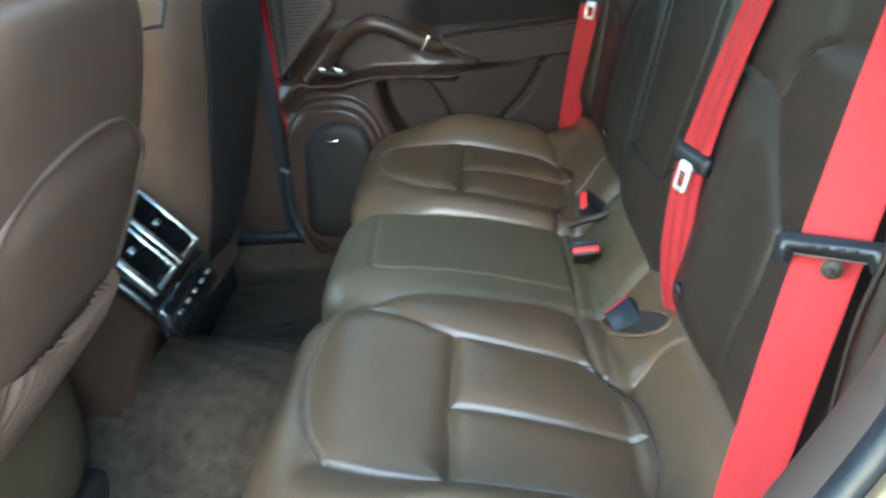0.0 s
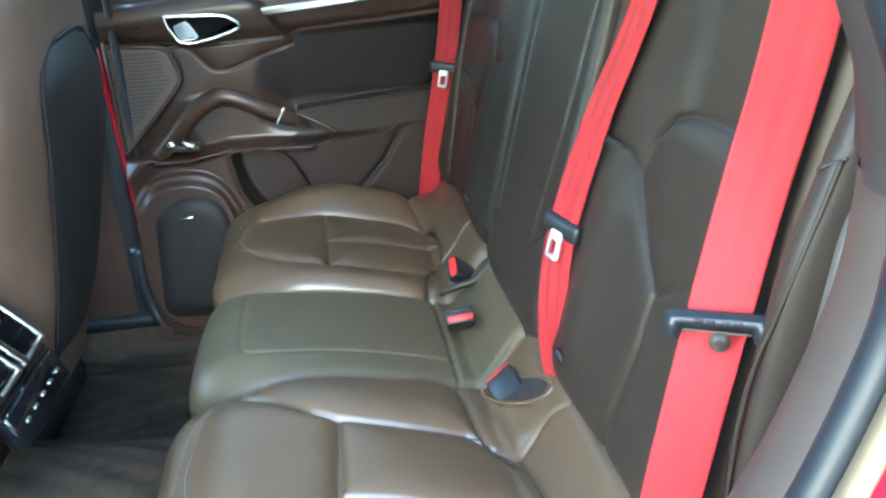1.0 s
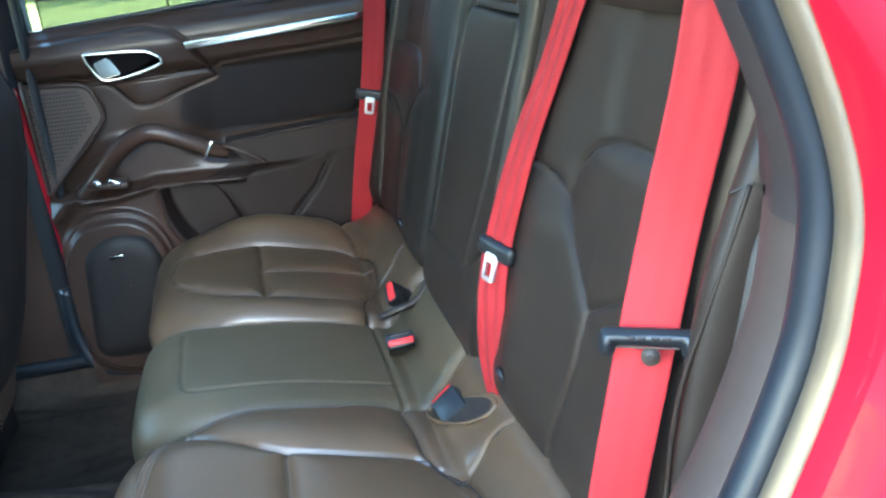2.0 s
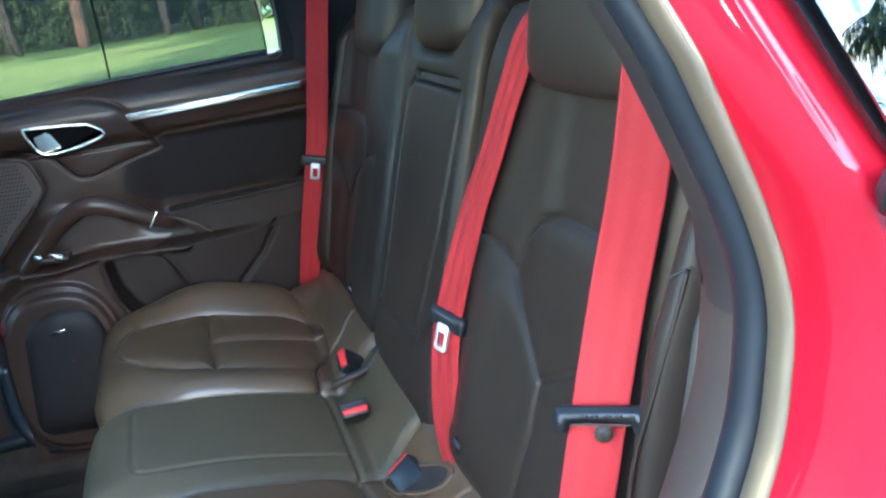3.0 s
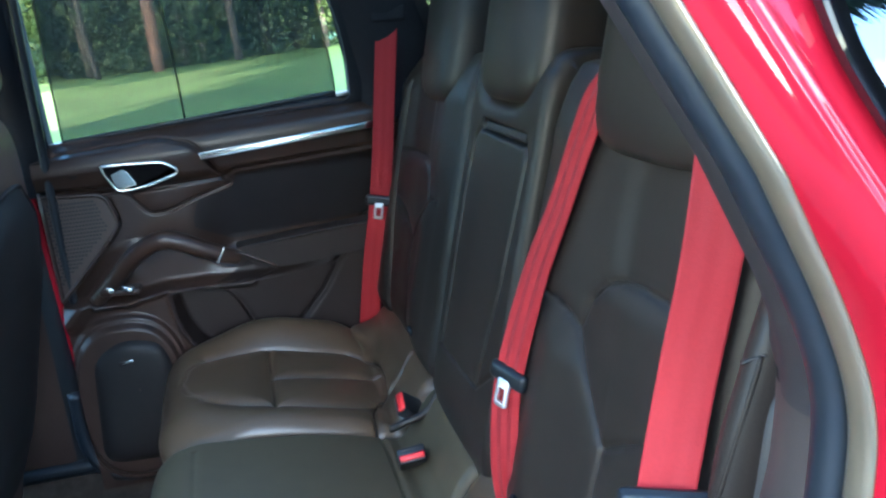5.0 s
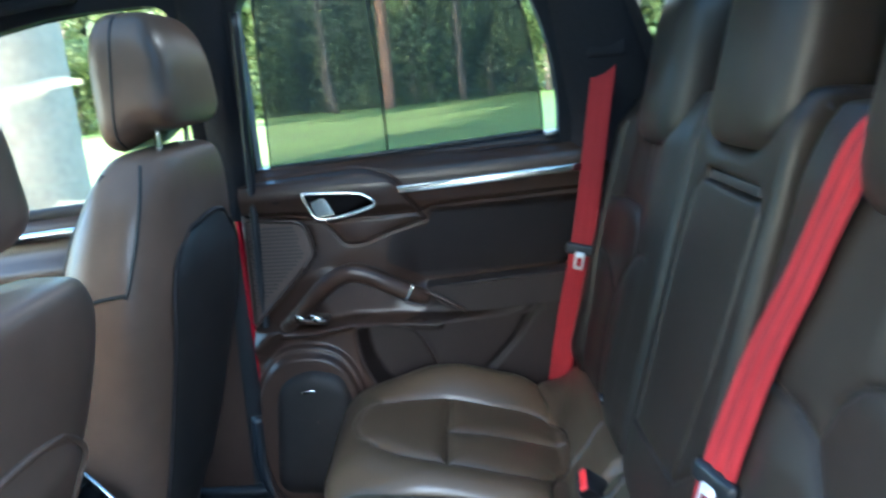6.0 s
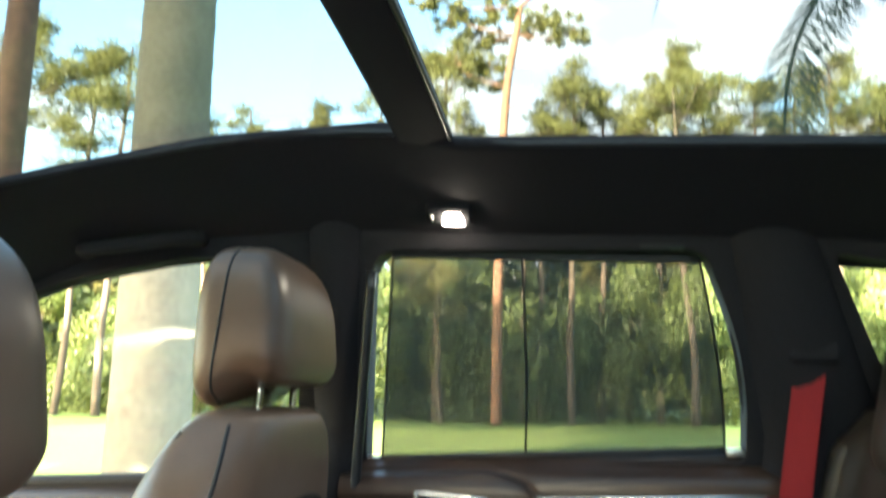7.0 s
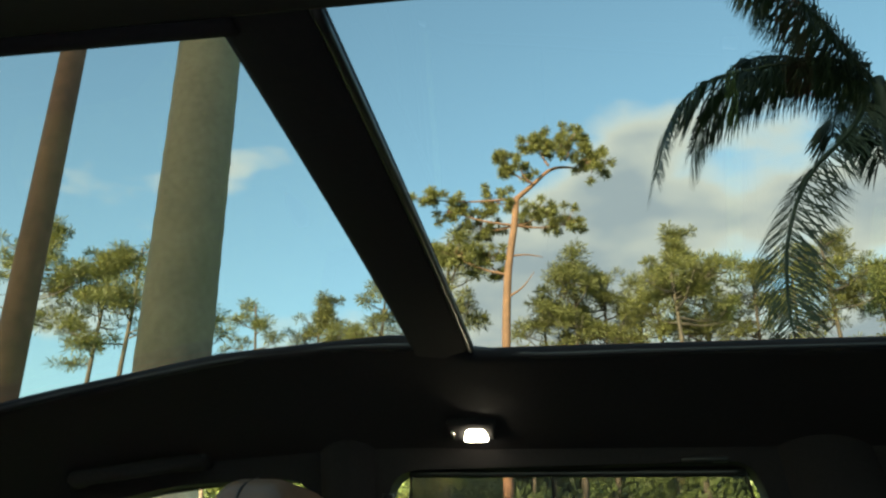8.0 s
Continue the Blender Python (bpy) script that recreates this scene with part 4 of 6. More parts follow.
side_skin("side_panel", -2.95, 1.2, 1, "red outer side of the car")
side_skin("front_wing", -2.95, -0.63, -1, "red front wing and door skin")
closing_panel("sill", [(-0.63, 0.24, 0.36), (0.10, 0.24, 0.36), (0.10, 0.27, 0.55), (-0.63, 0.27, 0.55)], PAINT, "red sill under the open door")
ring_panel("window_frame", FW_IN, FW_OUT, 0.05, HEADLINER, car, "black front window frame", s=-1, push=0.03)
g4 = part("window_pane", plate(FW_OUT, 0.004, None, 0), GLASS, car, "clear front side glass")
for v in g4.data.vertices:
    x, z, d = v.co
    v.co = (x, side_y(window_y(z) + 0.012 + d, -1), z)
g4.visible_shadow = False


def top_skin(name, stations, label, material=PAINT):
    """A crowned sheet across the car; stations: (x, z, half width, crown)."""
    st = curve(stations, 30)
    w = np.linspace(-1, 1, 24)
    P = np.zeros((30, 24, 3))
    P[..., 0] = st[:, :1] + 0 * w
    P[..., 1] = C + st[:, 2:3] * w
    P[..., 2] = st[:, 1:2] - st[:, 3:4] * np.abs(w) ** 3
    return sheet(name, P, material, car, label, flip=False)


top_skin("bonnet", [(-1.93, 1.13, 0.76, 0.03), (-2.3, 1.07, 0.76, 0.05), (-2.7, 0.95, 0.72, 0.05), (-2.98, 0.80, 0.66, 0.04), (-3.05, 0.66, 0.64, 0.0)], "glossy red bonnet")
top_skin("bumper", [(-3.05, 0.67, 0.64, 0.0), (-3.09, 0.58, 0.68, 0.0), (-3.08, 0.45, 0.70, 0.0), (-2.98, 0.33, 0.70, 0.0)], "red front bumper")
top_skin("roof_skin", [(-1.20, 1.695, 0.60, 0.02), (-1.08, 1.745, 0.56, 0.02), (-0.96, 1.79, 0.40, 0.01)], "red roof front")
top_skin("roof_skin", [(0.57, 1.825, 0.40, 0.01), (0.80, 1.81, 0.52, 0.03), (1.02, 1.765, 0.58, 0.03)], "red roof rear")
top_skin("rear_window", [(1.02, 1.765, 0.58, 0.03), (1.14, 1.58, 0.62, 0.0), (1.22, 1.36, 0.68, 0.0)], "dark tinted rear window", PRIVACY)
top_skin("tailgate_skin", [(1.22, 1.36, 0.70, 0.0), (1.29, 1.10, 0.74, 0.0), (1.30, 0.80, 0.76, 0.0), (1.34, 0.62, 0.78, 0.0), (1.24, 0.40, 0.78, 0.0)], "red tailgate and bumper")
for s in (1, -1):
    part("windscreen_pillar", tube([(-1.97, C + s * 0.70, 1.10), (-1.60, C + s * 0.665, 1.40), (-1.16, C + s * 0.58, 1.69)], 0.035, n=20), PAINT, car, "red windscreen pillar")

# interior light and roof handle
lamp = thing("reading_lamp", (-0.205, 1.575, 1.735), "lit white reading lamp in the black headliner", "lamp")
part("lens", plate(rounded([(-0.013, -0.011), (0.013, -0.011), (0.019, 0.011), (-0.019, 0.011)], [0.006] * 4, 4), 0.010, Matrix.Translation((-0.203, 1.588, 1.690)) @ pose(0, 0, 0, -32, 0, 0), 0.003), LAMPLENS, lamp, "glowing warm lens")
part("housing", block((0.075, 0.040, 0.014), (-0.210, 1.592, 1.704), (-32, 0, 0), 0.006, 3), HEADLINER, lamp, "black lamp housing")
part("switch", block((0.006, 0.014, 0.006), (-0.237, 1.586, 1.696), (-32, 0, 0), 0.002), CHROME, lamp)
gh = thing("roof_grab_handle", (-0.72, 1.63, 1.68), "black folding grab handle on the roof rail", "grab handle")
part("grip", tube([(-0.868, 1.66, 1.640), (-0.862, 1.628, 1.640), (-0.84, 1.618, 1.640), (-0.76, 1.616, 1.650), (-0.69, 1.618, 1.660), (-0.662, 1.632, 1.664), (-0.655, 1.66, 1.668)], 0.013, n=48), HEADLINER, gh)
for x, z in ((-0.862, 1.652), (-0.660, 1.678)):
    part("bracket", block((0.036, 0.03, 0.044), (x, 1.648, z), (-30, 0, 0), 0.010), HEADLINER, gh)


# ---- rear bench ----
bench = thing("rear_seat_bench", (0.1, C, 0.48), "brown leather rear seat bench with stitched panels", "car seat")

CUSHION = curve([(-0.14, 0.48), (-0.175, 0.57), (-0.200, 0.67), (-0.206, 0.755), (-0.186, 0.806), (-0.135, 0.829), (-0.05, 0.824), (0.05, 0.810), (0.14, 0.789), (0.20, 0.771), (0.226, 0.766), (0.25, 0.792), (0.275, 0.828), (0.30, 0.850), (0.34, 0.853)], 330)
BACKREST = curve([(0.345, 0.73), (0.312, 0.79), (0.298, 0.86), (0.310, 0.93), (0.3265, 1.0), (0.3505, 1.1), (0.3745, 1.2), (0.3985, 1.3), (0.420, 1.385), (0.436, 1.418), (0.462, 1.436), (0.54, 1.43)], 330)


def normals2(p, turn):
    d = np.gradient(p, axis=0)
    n = np.stack([-d[:, 1], d[:, 0]], axis=1) * turn
    return n / np.linalg.norm(n, axis=1)[:, None]


CN, BN = normals2(CUSHION, 1.0), normals2(BACKREST, 1.0)


def padded(name, prof, nrm, v0, v1, s, height, wall, material, label, nv=190, r=0.035):
    """An upholstered pad: a profile in x, z swept across v (distance from the car's middle), raised by height(a, v), with rounded flanks."""
    v = np.concatenate([[v0, v0], np.linspace(v0, v1, nv), [v1, v1]])
    fall = np.zeros(nv + 4)
    e = np.minimum(v - v0, v1 - v)
    fall = r - np.sqrt(np.maximum(r * r - np.maximum(r - e, 0) ** 2, 0))
    fall[[0, -1]] = wall
    fall[[1, -2]] = r + 0.4 * (wall - r)
    A = np.repeat(prof[:, :1], len(v), 1)
    Zc = np.repeat(prof[:, 1:], len(v), 1)
    V = np.repeat(v[None, :], len(prof), 0)
    h = height(A, V, Zc) - fall[None, :]
    P = np.zeros((len(prof), len(v), 3))
    P[..., 0] = A + nrm[:, :1] * h
    P[..., 1] = C + s * V
    P[..., 2] = Zc + nrm[:, 1:] * h
    return sheet(name, P, material, bench, label, flip=s > 0)


def on_pad(prof, nrm, line, key, s, lift, height, n=60):
    """Points on a pad's face along a line of (x or z, v)."""
    lo, hi = (104, len(prof)) if key == 0 else (20, 281)
    out = []
    for a, v in curve(line, n):
        k = np.interp(a, prof[lo:hi, key], np.arange(lo, hi))
        (px, pz), (nx, nz) = ([np.interp(k, np.arange(len(q)), q[:, j]) for j in (0, 1)] for q in (prof, nrm))
        h = float(height(np.array([[px]]), np.array([[v]]), np.array([[pz]]))[0, 0]) + lift
        out.append((px + nx * h, C + s * v, pz + nz * h))
    return out


# seams of the outer cushions, in x and v; the far one (1) and the near one (-1) are drawn over their pads a little differently
S_BACK = [(0.18, 0.268), (0.212, 0.29), (0.231, 0.335), (0.238, 0.40), (0.238, 0.46), (0.230, 0.505), (0.21, 0.530), (0.18, 0.540), (0.10, 0.540), (0.02, 0.545), (0.0, 0.545), (-0.06, 0.535), (-0.115, 0.518)]
S_IN = {1: [(-0.115, 0.330), (-0.08, 0.302), (-0.034, 0.281), (0.02, 0.266), (0.10, 0.262)] + S_BACK, -1: [(-0.135, 0.155), (-0.064, 0.208), (-0.02, 0.238), (0.015, 0.254), (0.10, 0.262)] + S_BACK}
S_FRONT = {1: [(-0.115, 0.330), (-0.146, 0.36), (-0.160, 0.42), (-0.150, 0.48), (-0.115, 0.518)], -1: [(0.10, 0.150), (0.0, 0.150), (-0.07, 0.154), (-0.12, 0.172), (-0.150, 0.235), (-0.164, 0.337), (-0.152, 0.42), (-0.136, 0.478), (-0.115, 0.518)]}
S_T = [(0.014, 0.258), (0.013, 0.33), (0.012, 0.42), (0.014, 0.48), (0.016, 0.545)]
S_MID = [(0.013, 0.402), (0.236, 0.418)]
S_REAR = [(0.187, 0.150), (0.190, 0.20), (0.194, 0.25), (0.21, 0.30), (0.234, 0.324), (0.265, 0.320), (0.296, 0.335)]


def cushion_height(s, v0):
    """The relief of an outer cushion whose inner edge lies at v0."""
    def height(A, V, Zc):
        on = step(Zc, 0.74, 0.79) * step(-A, -0.275, -0.235)
        h = 0.008 * np.exp(-((V - 0.215) / 0.05) ** 2) * on * step(A, -0.20, 0.02)
        h += 0.046 * np.exp(-((V - 0.615) / 0.062) ** 2) * on * step(A, -0.20, 0.05)
        d = np.minimum.reduce([poly_dist(A, V, l) for l in (S_IN[s], S_T, S_MID, S_REAR)])
        d = np.where(Zc < 0.74, 1.0, d)
        h += 0.014 * (1 - np.exp(-d / 0.014)) * on
        h -= 0.0055 * np.exp(-(d / 0.0032) ** 2) + 0.006 * on
        f = np.where(Zc < 0.76, 1.0, poly_dist(A, V, S_FRONT[s]))
        h -= 0.003 * np.exp(-(f / 0.0035) ** 2)
        # the front corners are round in plan
        front = step(-A, 0.02, 0.17)
        h -= front * (0.055 * np.clip((v0 + 0.13 - V) / 0.13, 0, 1) ** 2.2 + 0.05 * np.clip((V - 0.568) / 0.10, 0, 1) ** 2)
        h += 0.0012 * np.sin(31 * A + 7 * V) * np.sin(23 * V + 3) + 0.0015 * np.sin(13 * A - 17 * V)
        return h
    return height


def centre_cushion_height(A, V, Zc):
    line = [(0.196, -0.062), (-0.105, -0.060), (-0.119, -0.052), (-0.124, -0.03), (-0.127, 0.13)]
    d = np.where(Zc < 0.74, 1.0, poly_dist(A, V, line))
    d2 = np.where(Zc < 0.70, 1.0, poly_dist(A, V, [(0.196, -0.13), (0.195, 0.18)]))
    front = step(-A, 0.02, 0.17)
    h = -0.003 * np.exp(-(d / 0.0032) ** 2) - 0.006 * np.exp(-(d2 / 0.0045) ** 2) + 0.004 * (1 - ((V - 0.023) / 0.15) ** 2)
    h -= front * 0.03 * np.clip((-0.05 - V) / 0.075, 0, 1) ** 2
    return h + 0.0012 * np.sin(21 * A + 5) * np.sin(17 * V)


for s, v0 in ((1, 0.174), (-1, 0.128)):
    shape = cushion_height(s, v0)
    padded("seat_cushion", CUSHION, CN, v0, 0.668, s, shape, 0.16, LEATHER, "brown leather outer seat cushion", nv=230, r=0.03)
    part("stitching", merged(
        stitches(on_pad(CUSHION, CN, [(a - 0.006, v) for a, v in S_FRONT[s]], 0, s, 0.0006, shape)),
        stitches(on_pad(CUSHION, CN, [(a + 0.006, v) for a, v in S_FRONT[s]], 0, s, 0.0006, shape))), STITCH, bench, "taupe thread")
    for l in (S_IN[s], S_T, S_MID, S_REAR):
        part("seam", tube(on_pad(CUSHION, CN, l, 0, s, 0.0006, shape, 80), 0.0016, seg=6, n=90), SEAM, bench, "dark sunk seam")
padded("seat_cushion", CUSHION - np.array([0, 0.004]), CN, -0.125, 0.171, 1, centre_cushion_height, 0.16, LEATHER_MID, "olive brown leather middle seat cushion", nv=130, r=0.02)

# seams of an outer backrest, in v and z
B_SEAMS = [
    [(0.275, 1.163), (0.33, 1.158), (0.367, 1.146)],
    [(0.367, 1.146), (0.415, 1.098), (0.460, 1.048), (0.458, 0.99), (0.445, 0.93), (0.43, 0.85), (0.425, 0.79)],
    [(0.460, 1.048), (0.50, 1.072), (0.55, 1.098), (0.60, 1.115)],
    [(0.367, 1.146), (0.382, 1.186), (0.405, 1.208), (0.435, 1.219), (0.48, 1.223), (0.55, 1.222), (0.60, 1.215)],
    [(0.60, 1.36), (0.605, 1.20), (0.60, 1.10), (0.585, 0.95), (0.57, 0.80)],
]


def back_height(A, V, Zc):
    on = step(Zc, 0.80, 0.90) * step(-Zc, -1.42, -1.34)
    d = np.minimum.reduce([poly_dist(V, Zc, l) for l in B_SEAMS])
    d = np.where(A > 0.445, 1.0, d)
    h = -0.010 + 0.012 * np.exp(-((V - 0.285) / 0.075) ** 2) * on + 0.026 * np.exp(-((V - 0.625) / 0.05) ** 2) * on
    # taut panels: the upper middle one lies back between the wings, the loin panel swells
    upper = step(V, 0.398, 0.446) * step(-V, -0.605, -0.56) * step(Zc, 1.205, 1.24) * step(-Zc, -1.42, -1.36)
    loin = step(V, 0.375, 0.47) * step(-V, -0.60, -0.54) * step(Zc, 1.05, 1.12) * step(-Zc, -1.222, -1.19)
    wing = np.clip((0.462 - V) / 0.16, 0, 1) * step(V, 0.265, 0.345) * step(-Zc, -1.16, -1.10) * step(Zc, 0.84, 0.95)
    h += on * (0.005 * loin - 0.006 * upper + 0.013 * wing)
    h += 0.0055 * (1 - np.exp(-d / 0.010)) * on
    h -= 0.0042 * np.exp(-(d / 0.0026) ** 2)
    h += 0.0012 * np.sin(19 * Zc + 9 * V) * np.sin(23 * V)
    return h


B_MID = [[(0.112, 0.95), (0.112, 1.22), (0.098, 1.305), (0.08, 1.318), (-0.125, 1.318), (-0.136, 1.30), (-0.118, 1.12), (-0.085, 0.955)], [(0.15, 0.8), (0.15, 1.40)], [(0.13, 0.945), (-0.085, 0.955), (-0.17, 1.02)]]


def mid_back_height(A, V, Zc):
    d = np.minimum.reduce([poly_dist(V, Zc, l) for l in B_MID])
    d = np.where(A > 0.445, 1.0, d)
    slot = poly_dist(V, Zc, [(-0.115, 1.322), (0.065, 1.326)])
    h = -0.0045 * np.exp(-(d / 0.0028) ** 2) - 0.022 * np.exp(-(slot / 0.0075) ** 4) * (A < 0.45) + 0.003 * (1 - np.exp(-d / 0.014))
    h += 0.004 * (1 - (V / 0.17) ** 2)
    dip = np.exp(-(V / 0.085) ** 4) * step(Zc, 1.345, 1.40)
    return h - 0.035 * dip


for s in (1, -1):
    padded("backrest", BACKREST, BN, 0.178, 0.672, s, back_height, 0.10, LEATHER_BACK, "brown leather outer backrest, coloured as in shade", nv=230)
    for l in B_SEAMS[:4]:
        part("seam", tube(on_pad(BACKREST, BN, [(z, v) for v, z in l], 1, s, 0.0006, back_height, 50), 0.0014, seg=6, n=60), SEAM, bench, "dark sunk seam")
padded("backrest", BACKREST, BN, -0.172, 0.172, 1, mid_back_height, 0.10, LEATHER_BACK, "brown leather middle backrest with fold-down arm rest, coloured as in shade", nv=130, r=0.02)
part("armrest_slot", block((0.006, 0.180, 0.013), (0.407, C - 0.025, 1.324), (0, 14, 0), 0.002), SEATSHELL, bench, "black slot of the fold-down arm rest")
for s in (1, -1):
    part("button_cap", disc(0.0125, 0.008, (0.292, C + s * 0.313, 0.902), (0, 76, 0)), BLACKPLASTIC, bench, "round grey cap")
    # side bolster beside the door, with its welt and the black shell behind it
    secs = [(0.372, C + s * 0.702, 0.62, 0.070, 0.020), (0.358, C + s * 0.702, 0.72, 0.0625, 0.022), (0.362, C + s * 0.702, 0.95, 0.0625, 0.022), (0.386, C + s * 0.702, 1.15, 0.0625, 0.022), (0.409, C + s * 0.701, 1.235, 0.0625, 0.021), (0.438, C + s * 0.697, 1.31, 0.064, 0.020), (0.460, C + s * 0.692, 1.39, 0.052, 0.017), (0.470, C + s * 0.690, 1.425, 0.02, 0.008), (0.470, C + s * 0.690, 1.430, 0.004, 0.003)]
    b = sheet("side_bolster", blob(smooth_sections(secs, 50), 48, 2.4), LEATHER_SIDE, bench, "brown leather side bolster, coloured as in shade", wrap=True, flip=False)
    rear = [(x + 0.014, y + s * 0.0125, z, hx * 0.9, hy) for x, y, z, hx, hy in secs[:5]] + [(0.455, C + s * 0.706, 1.268, 0.03, 0.008), (0.457, C + s * 0.706, 1.272, 0.004, 0.002)]
    sheet("seat_shell", blob(smooth_sections(rear, 40), 40, 2.4), SEATSHELL, b, "black shell behind the bolster", wrap=True)

    def flank(x, z, lift):
        cx, cy, hx, hy = (np.interp(z, [q[2] for q in secs], [q[k] for q in secs]) for k in (0, 1, 3, 4))
        return (x, cy + s * (hy * (1 - min(abs((x - cx) / hx), 0.999) ** 2.4) ** (1 / 2.4) + lift), z)
    part("piping", tube([flank(x, z, 0.001) for x, z in ((0.356, 1.252), (0.341, 1.205), (0.326, 1.155), (0.312, 1.10), (0.304, 1.03), (0.300, 0.92), (0.300, 0.78))], 0.0019, n=60), LEATHER_SIDE, b, "dark welt")
    part("piping", tube([(0.356, C + s * 0.690, 1.2405), (0.3475, C + s * 0.700, 1.2445), flank(0.352, 1.2485, 0.0), flank(0.359, 1.253, 0.0)], 0.0015, n=16), SEAM, b, "dark welt")
    part("stitching", stitches([flank(x, z, 0.0002) for x, z in ((0.392, 1.345), (0.380, 1.31), (0.364, 1.275), (0.352, 1.250))], 0.007, 0.0045, 0.0005), STITCH, b)


def headrest(name, at, hx, hy, hz, parent, material, label, lean=0.2, power=3.4):
    x, y, z = at
    secs = []
    for t in np.linspace(-1, 1, 30):
        k = max(1 - abs(t) ** 6.5, 0.0) ** (1 / 3.2)
        secs.append((x + lean * t * hz, y, z + t * hz, hx * (0.15 + 0.85 * k) if abs(t) < 1 else 0.004, hy * k if abs(t) < 1 else 0.004))
    return sheet(name, blob(secs, 40, power), material, parent, label, wrap=True)


for v, hy, hz0 in ((-0.432, 0.138, 1.474), (0.0, 0.134, 1.490), (0.405, 0.128, 1.468)):
    hr = headrest("headrest", (0.474 + 0.22 * (hz0 - 1.44), C + v - 0.012, hz0), 0.068, hy, 0.138 if v else 0.130, bench, LEATHER_BACK, "brown leather headrest, coloured as in shade", 0.22)
    for d in (-0.055, 0.055):
        part("post", tube([(0.44, C + v + d, 1.42), (0.425, C + v + d, 1.33)], 0.006, n=4), CHROME, hr)

# leather lips of the buckle wells
def well_point(r, a, lift):
    x = 0.256 + r * (0.034 * math.cos(a) + 0.014 * math.sin(a))
    return (x, C - 0.229 + r * (-0.056 * math.cos(a) + 0.012 * math.sin(a)), lift + float(np.interp(x, [0.213, 0.2355, 0.2537, 0.2648, 0.276, 0.291, 0.31], [0.778, 0.7937, 0.807, 0.8174, 0.8269, 0.8432, 0.858])))


turn = np.linspace(0, 2 * math.pi, 28, endpoint=False)
well = part("buckle_well", tube([well_point(1.0, a, 0.0) for a in turn], 0.0034, n=56, closed=True), LEATHER, bench, "leather rim of the buckle well")
# dark sheet on the cushion in place of the well's shaded depth
sheet("well_shade", np.array([[well_point(r, a, 0.0022) for a in turn] for r in np.linspace(0.02, 0.86, 8)]), SEAM, well, "dark sheet for the shade in the well", wrap=True)
part("buckle_well", tube([(0.205, C + 0.125, 0.800), (0.235, C + 0.118, 0.812), (0.270, C + 0.120, 0.822), (0.300, C + 0.135, 0.850), (0.312, C + 0.155, 0.90)], 0.007, n=24), LEATHER_BACK, bench, "leather rim of the buckle well")


def buckle(at, way, wide_way, label, wide=0.034, deep=0.024, long=0.055, press=0.58):
    """A buckle whose button faces the direction way and is wide along wide_way."""
    b = thing("seat_belt_buckle", at, label, "seat belt buckle", "seat belt buckles")
    z = Vector(way).normalized()
    x = Vector(wide_way)
    x = (x - z * x.dot(z)).normalized()
    y = z.cross(x)
    m = Matrix(((x.x, y.x, z.x, at[0]), (x.y, y.y, z.y, at[1]), (x.z, y.z, z.z, at[2]), (0, 0, 0, 1)))
    for nm, size, off, mt in (("body", (wide, deep, long), (0, 0, -long / 2), BLACKPLASTIC), ("button", (wide * 0.92, deep * press, 0.012), (0, -deep * 0.16, -0.002), REDPLASTIC), ("slot", (wide * 0.7, 0.004, 0.003), (0, deep * 0.34, 0.0), SEATSHELL)):
        bm = block(size, off, (0, 0, 0), 0.003)
        bmesh.ops.transform(bm, matrix=m, verts=bm.verts)
        part(nm, bm, mt, b)
    return b


buckle((0.232, C + 0.160, 0.830), (-0.70, -0.25, 0.62), (0.25, 0.9, 0.25), "black buckle with a red button standing in the seat gap", 0.042)
buckle((0.220, C + 0.008, 0.812), (-0.1, -0.75, 0.65), (1, 0.05, 0), "black buckle with a red button beside the middle seat", 0.046, 0.026, 0.055, 0.40)
buckle((0.243, C - 0.187, 0.811), (-0.25, 0.90, 0.32), (0.74, 0.0, 0.66), "black buckle with a red button half sunk in its well", 0.044, 0.020, 0.05, 0.5)

# ---- seat belts ----
BELT = 0.047


def belt(pts, across, tongue_at, label, group="seat belts", ribs=False, wide=BELT):
    b = thing("seat_belt", pts[0], label, "seat belt", group)
    sheet("webbing", ribbon(pts, across, wide, n=90, fold=0.0011 if ribs else 0.0002), WEBBING, b, "bright red webbing", wrap=True)
    p = curve(pts, 90)
    i = int(np.argmin(np.abs(p[:, 2] - tongue_at)))
    d = p[i + 1] - p[i - 1]
    d /= np.linalg.norm(d)
    a = np.array(across(i / 89), float)
    a -= d * (a @ d)
    a /= np.linalg.norm(a)
    n = np.cross(a, d)
    return b, Matrix(((a[0], d[0], n[0], p[i][0]), (a[1], d[1], n[1], p[i][1]), (a[2], d[2], n[2], p[i][2]), (0, 0, 0, 1)))


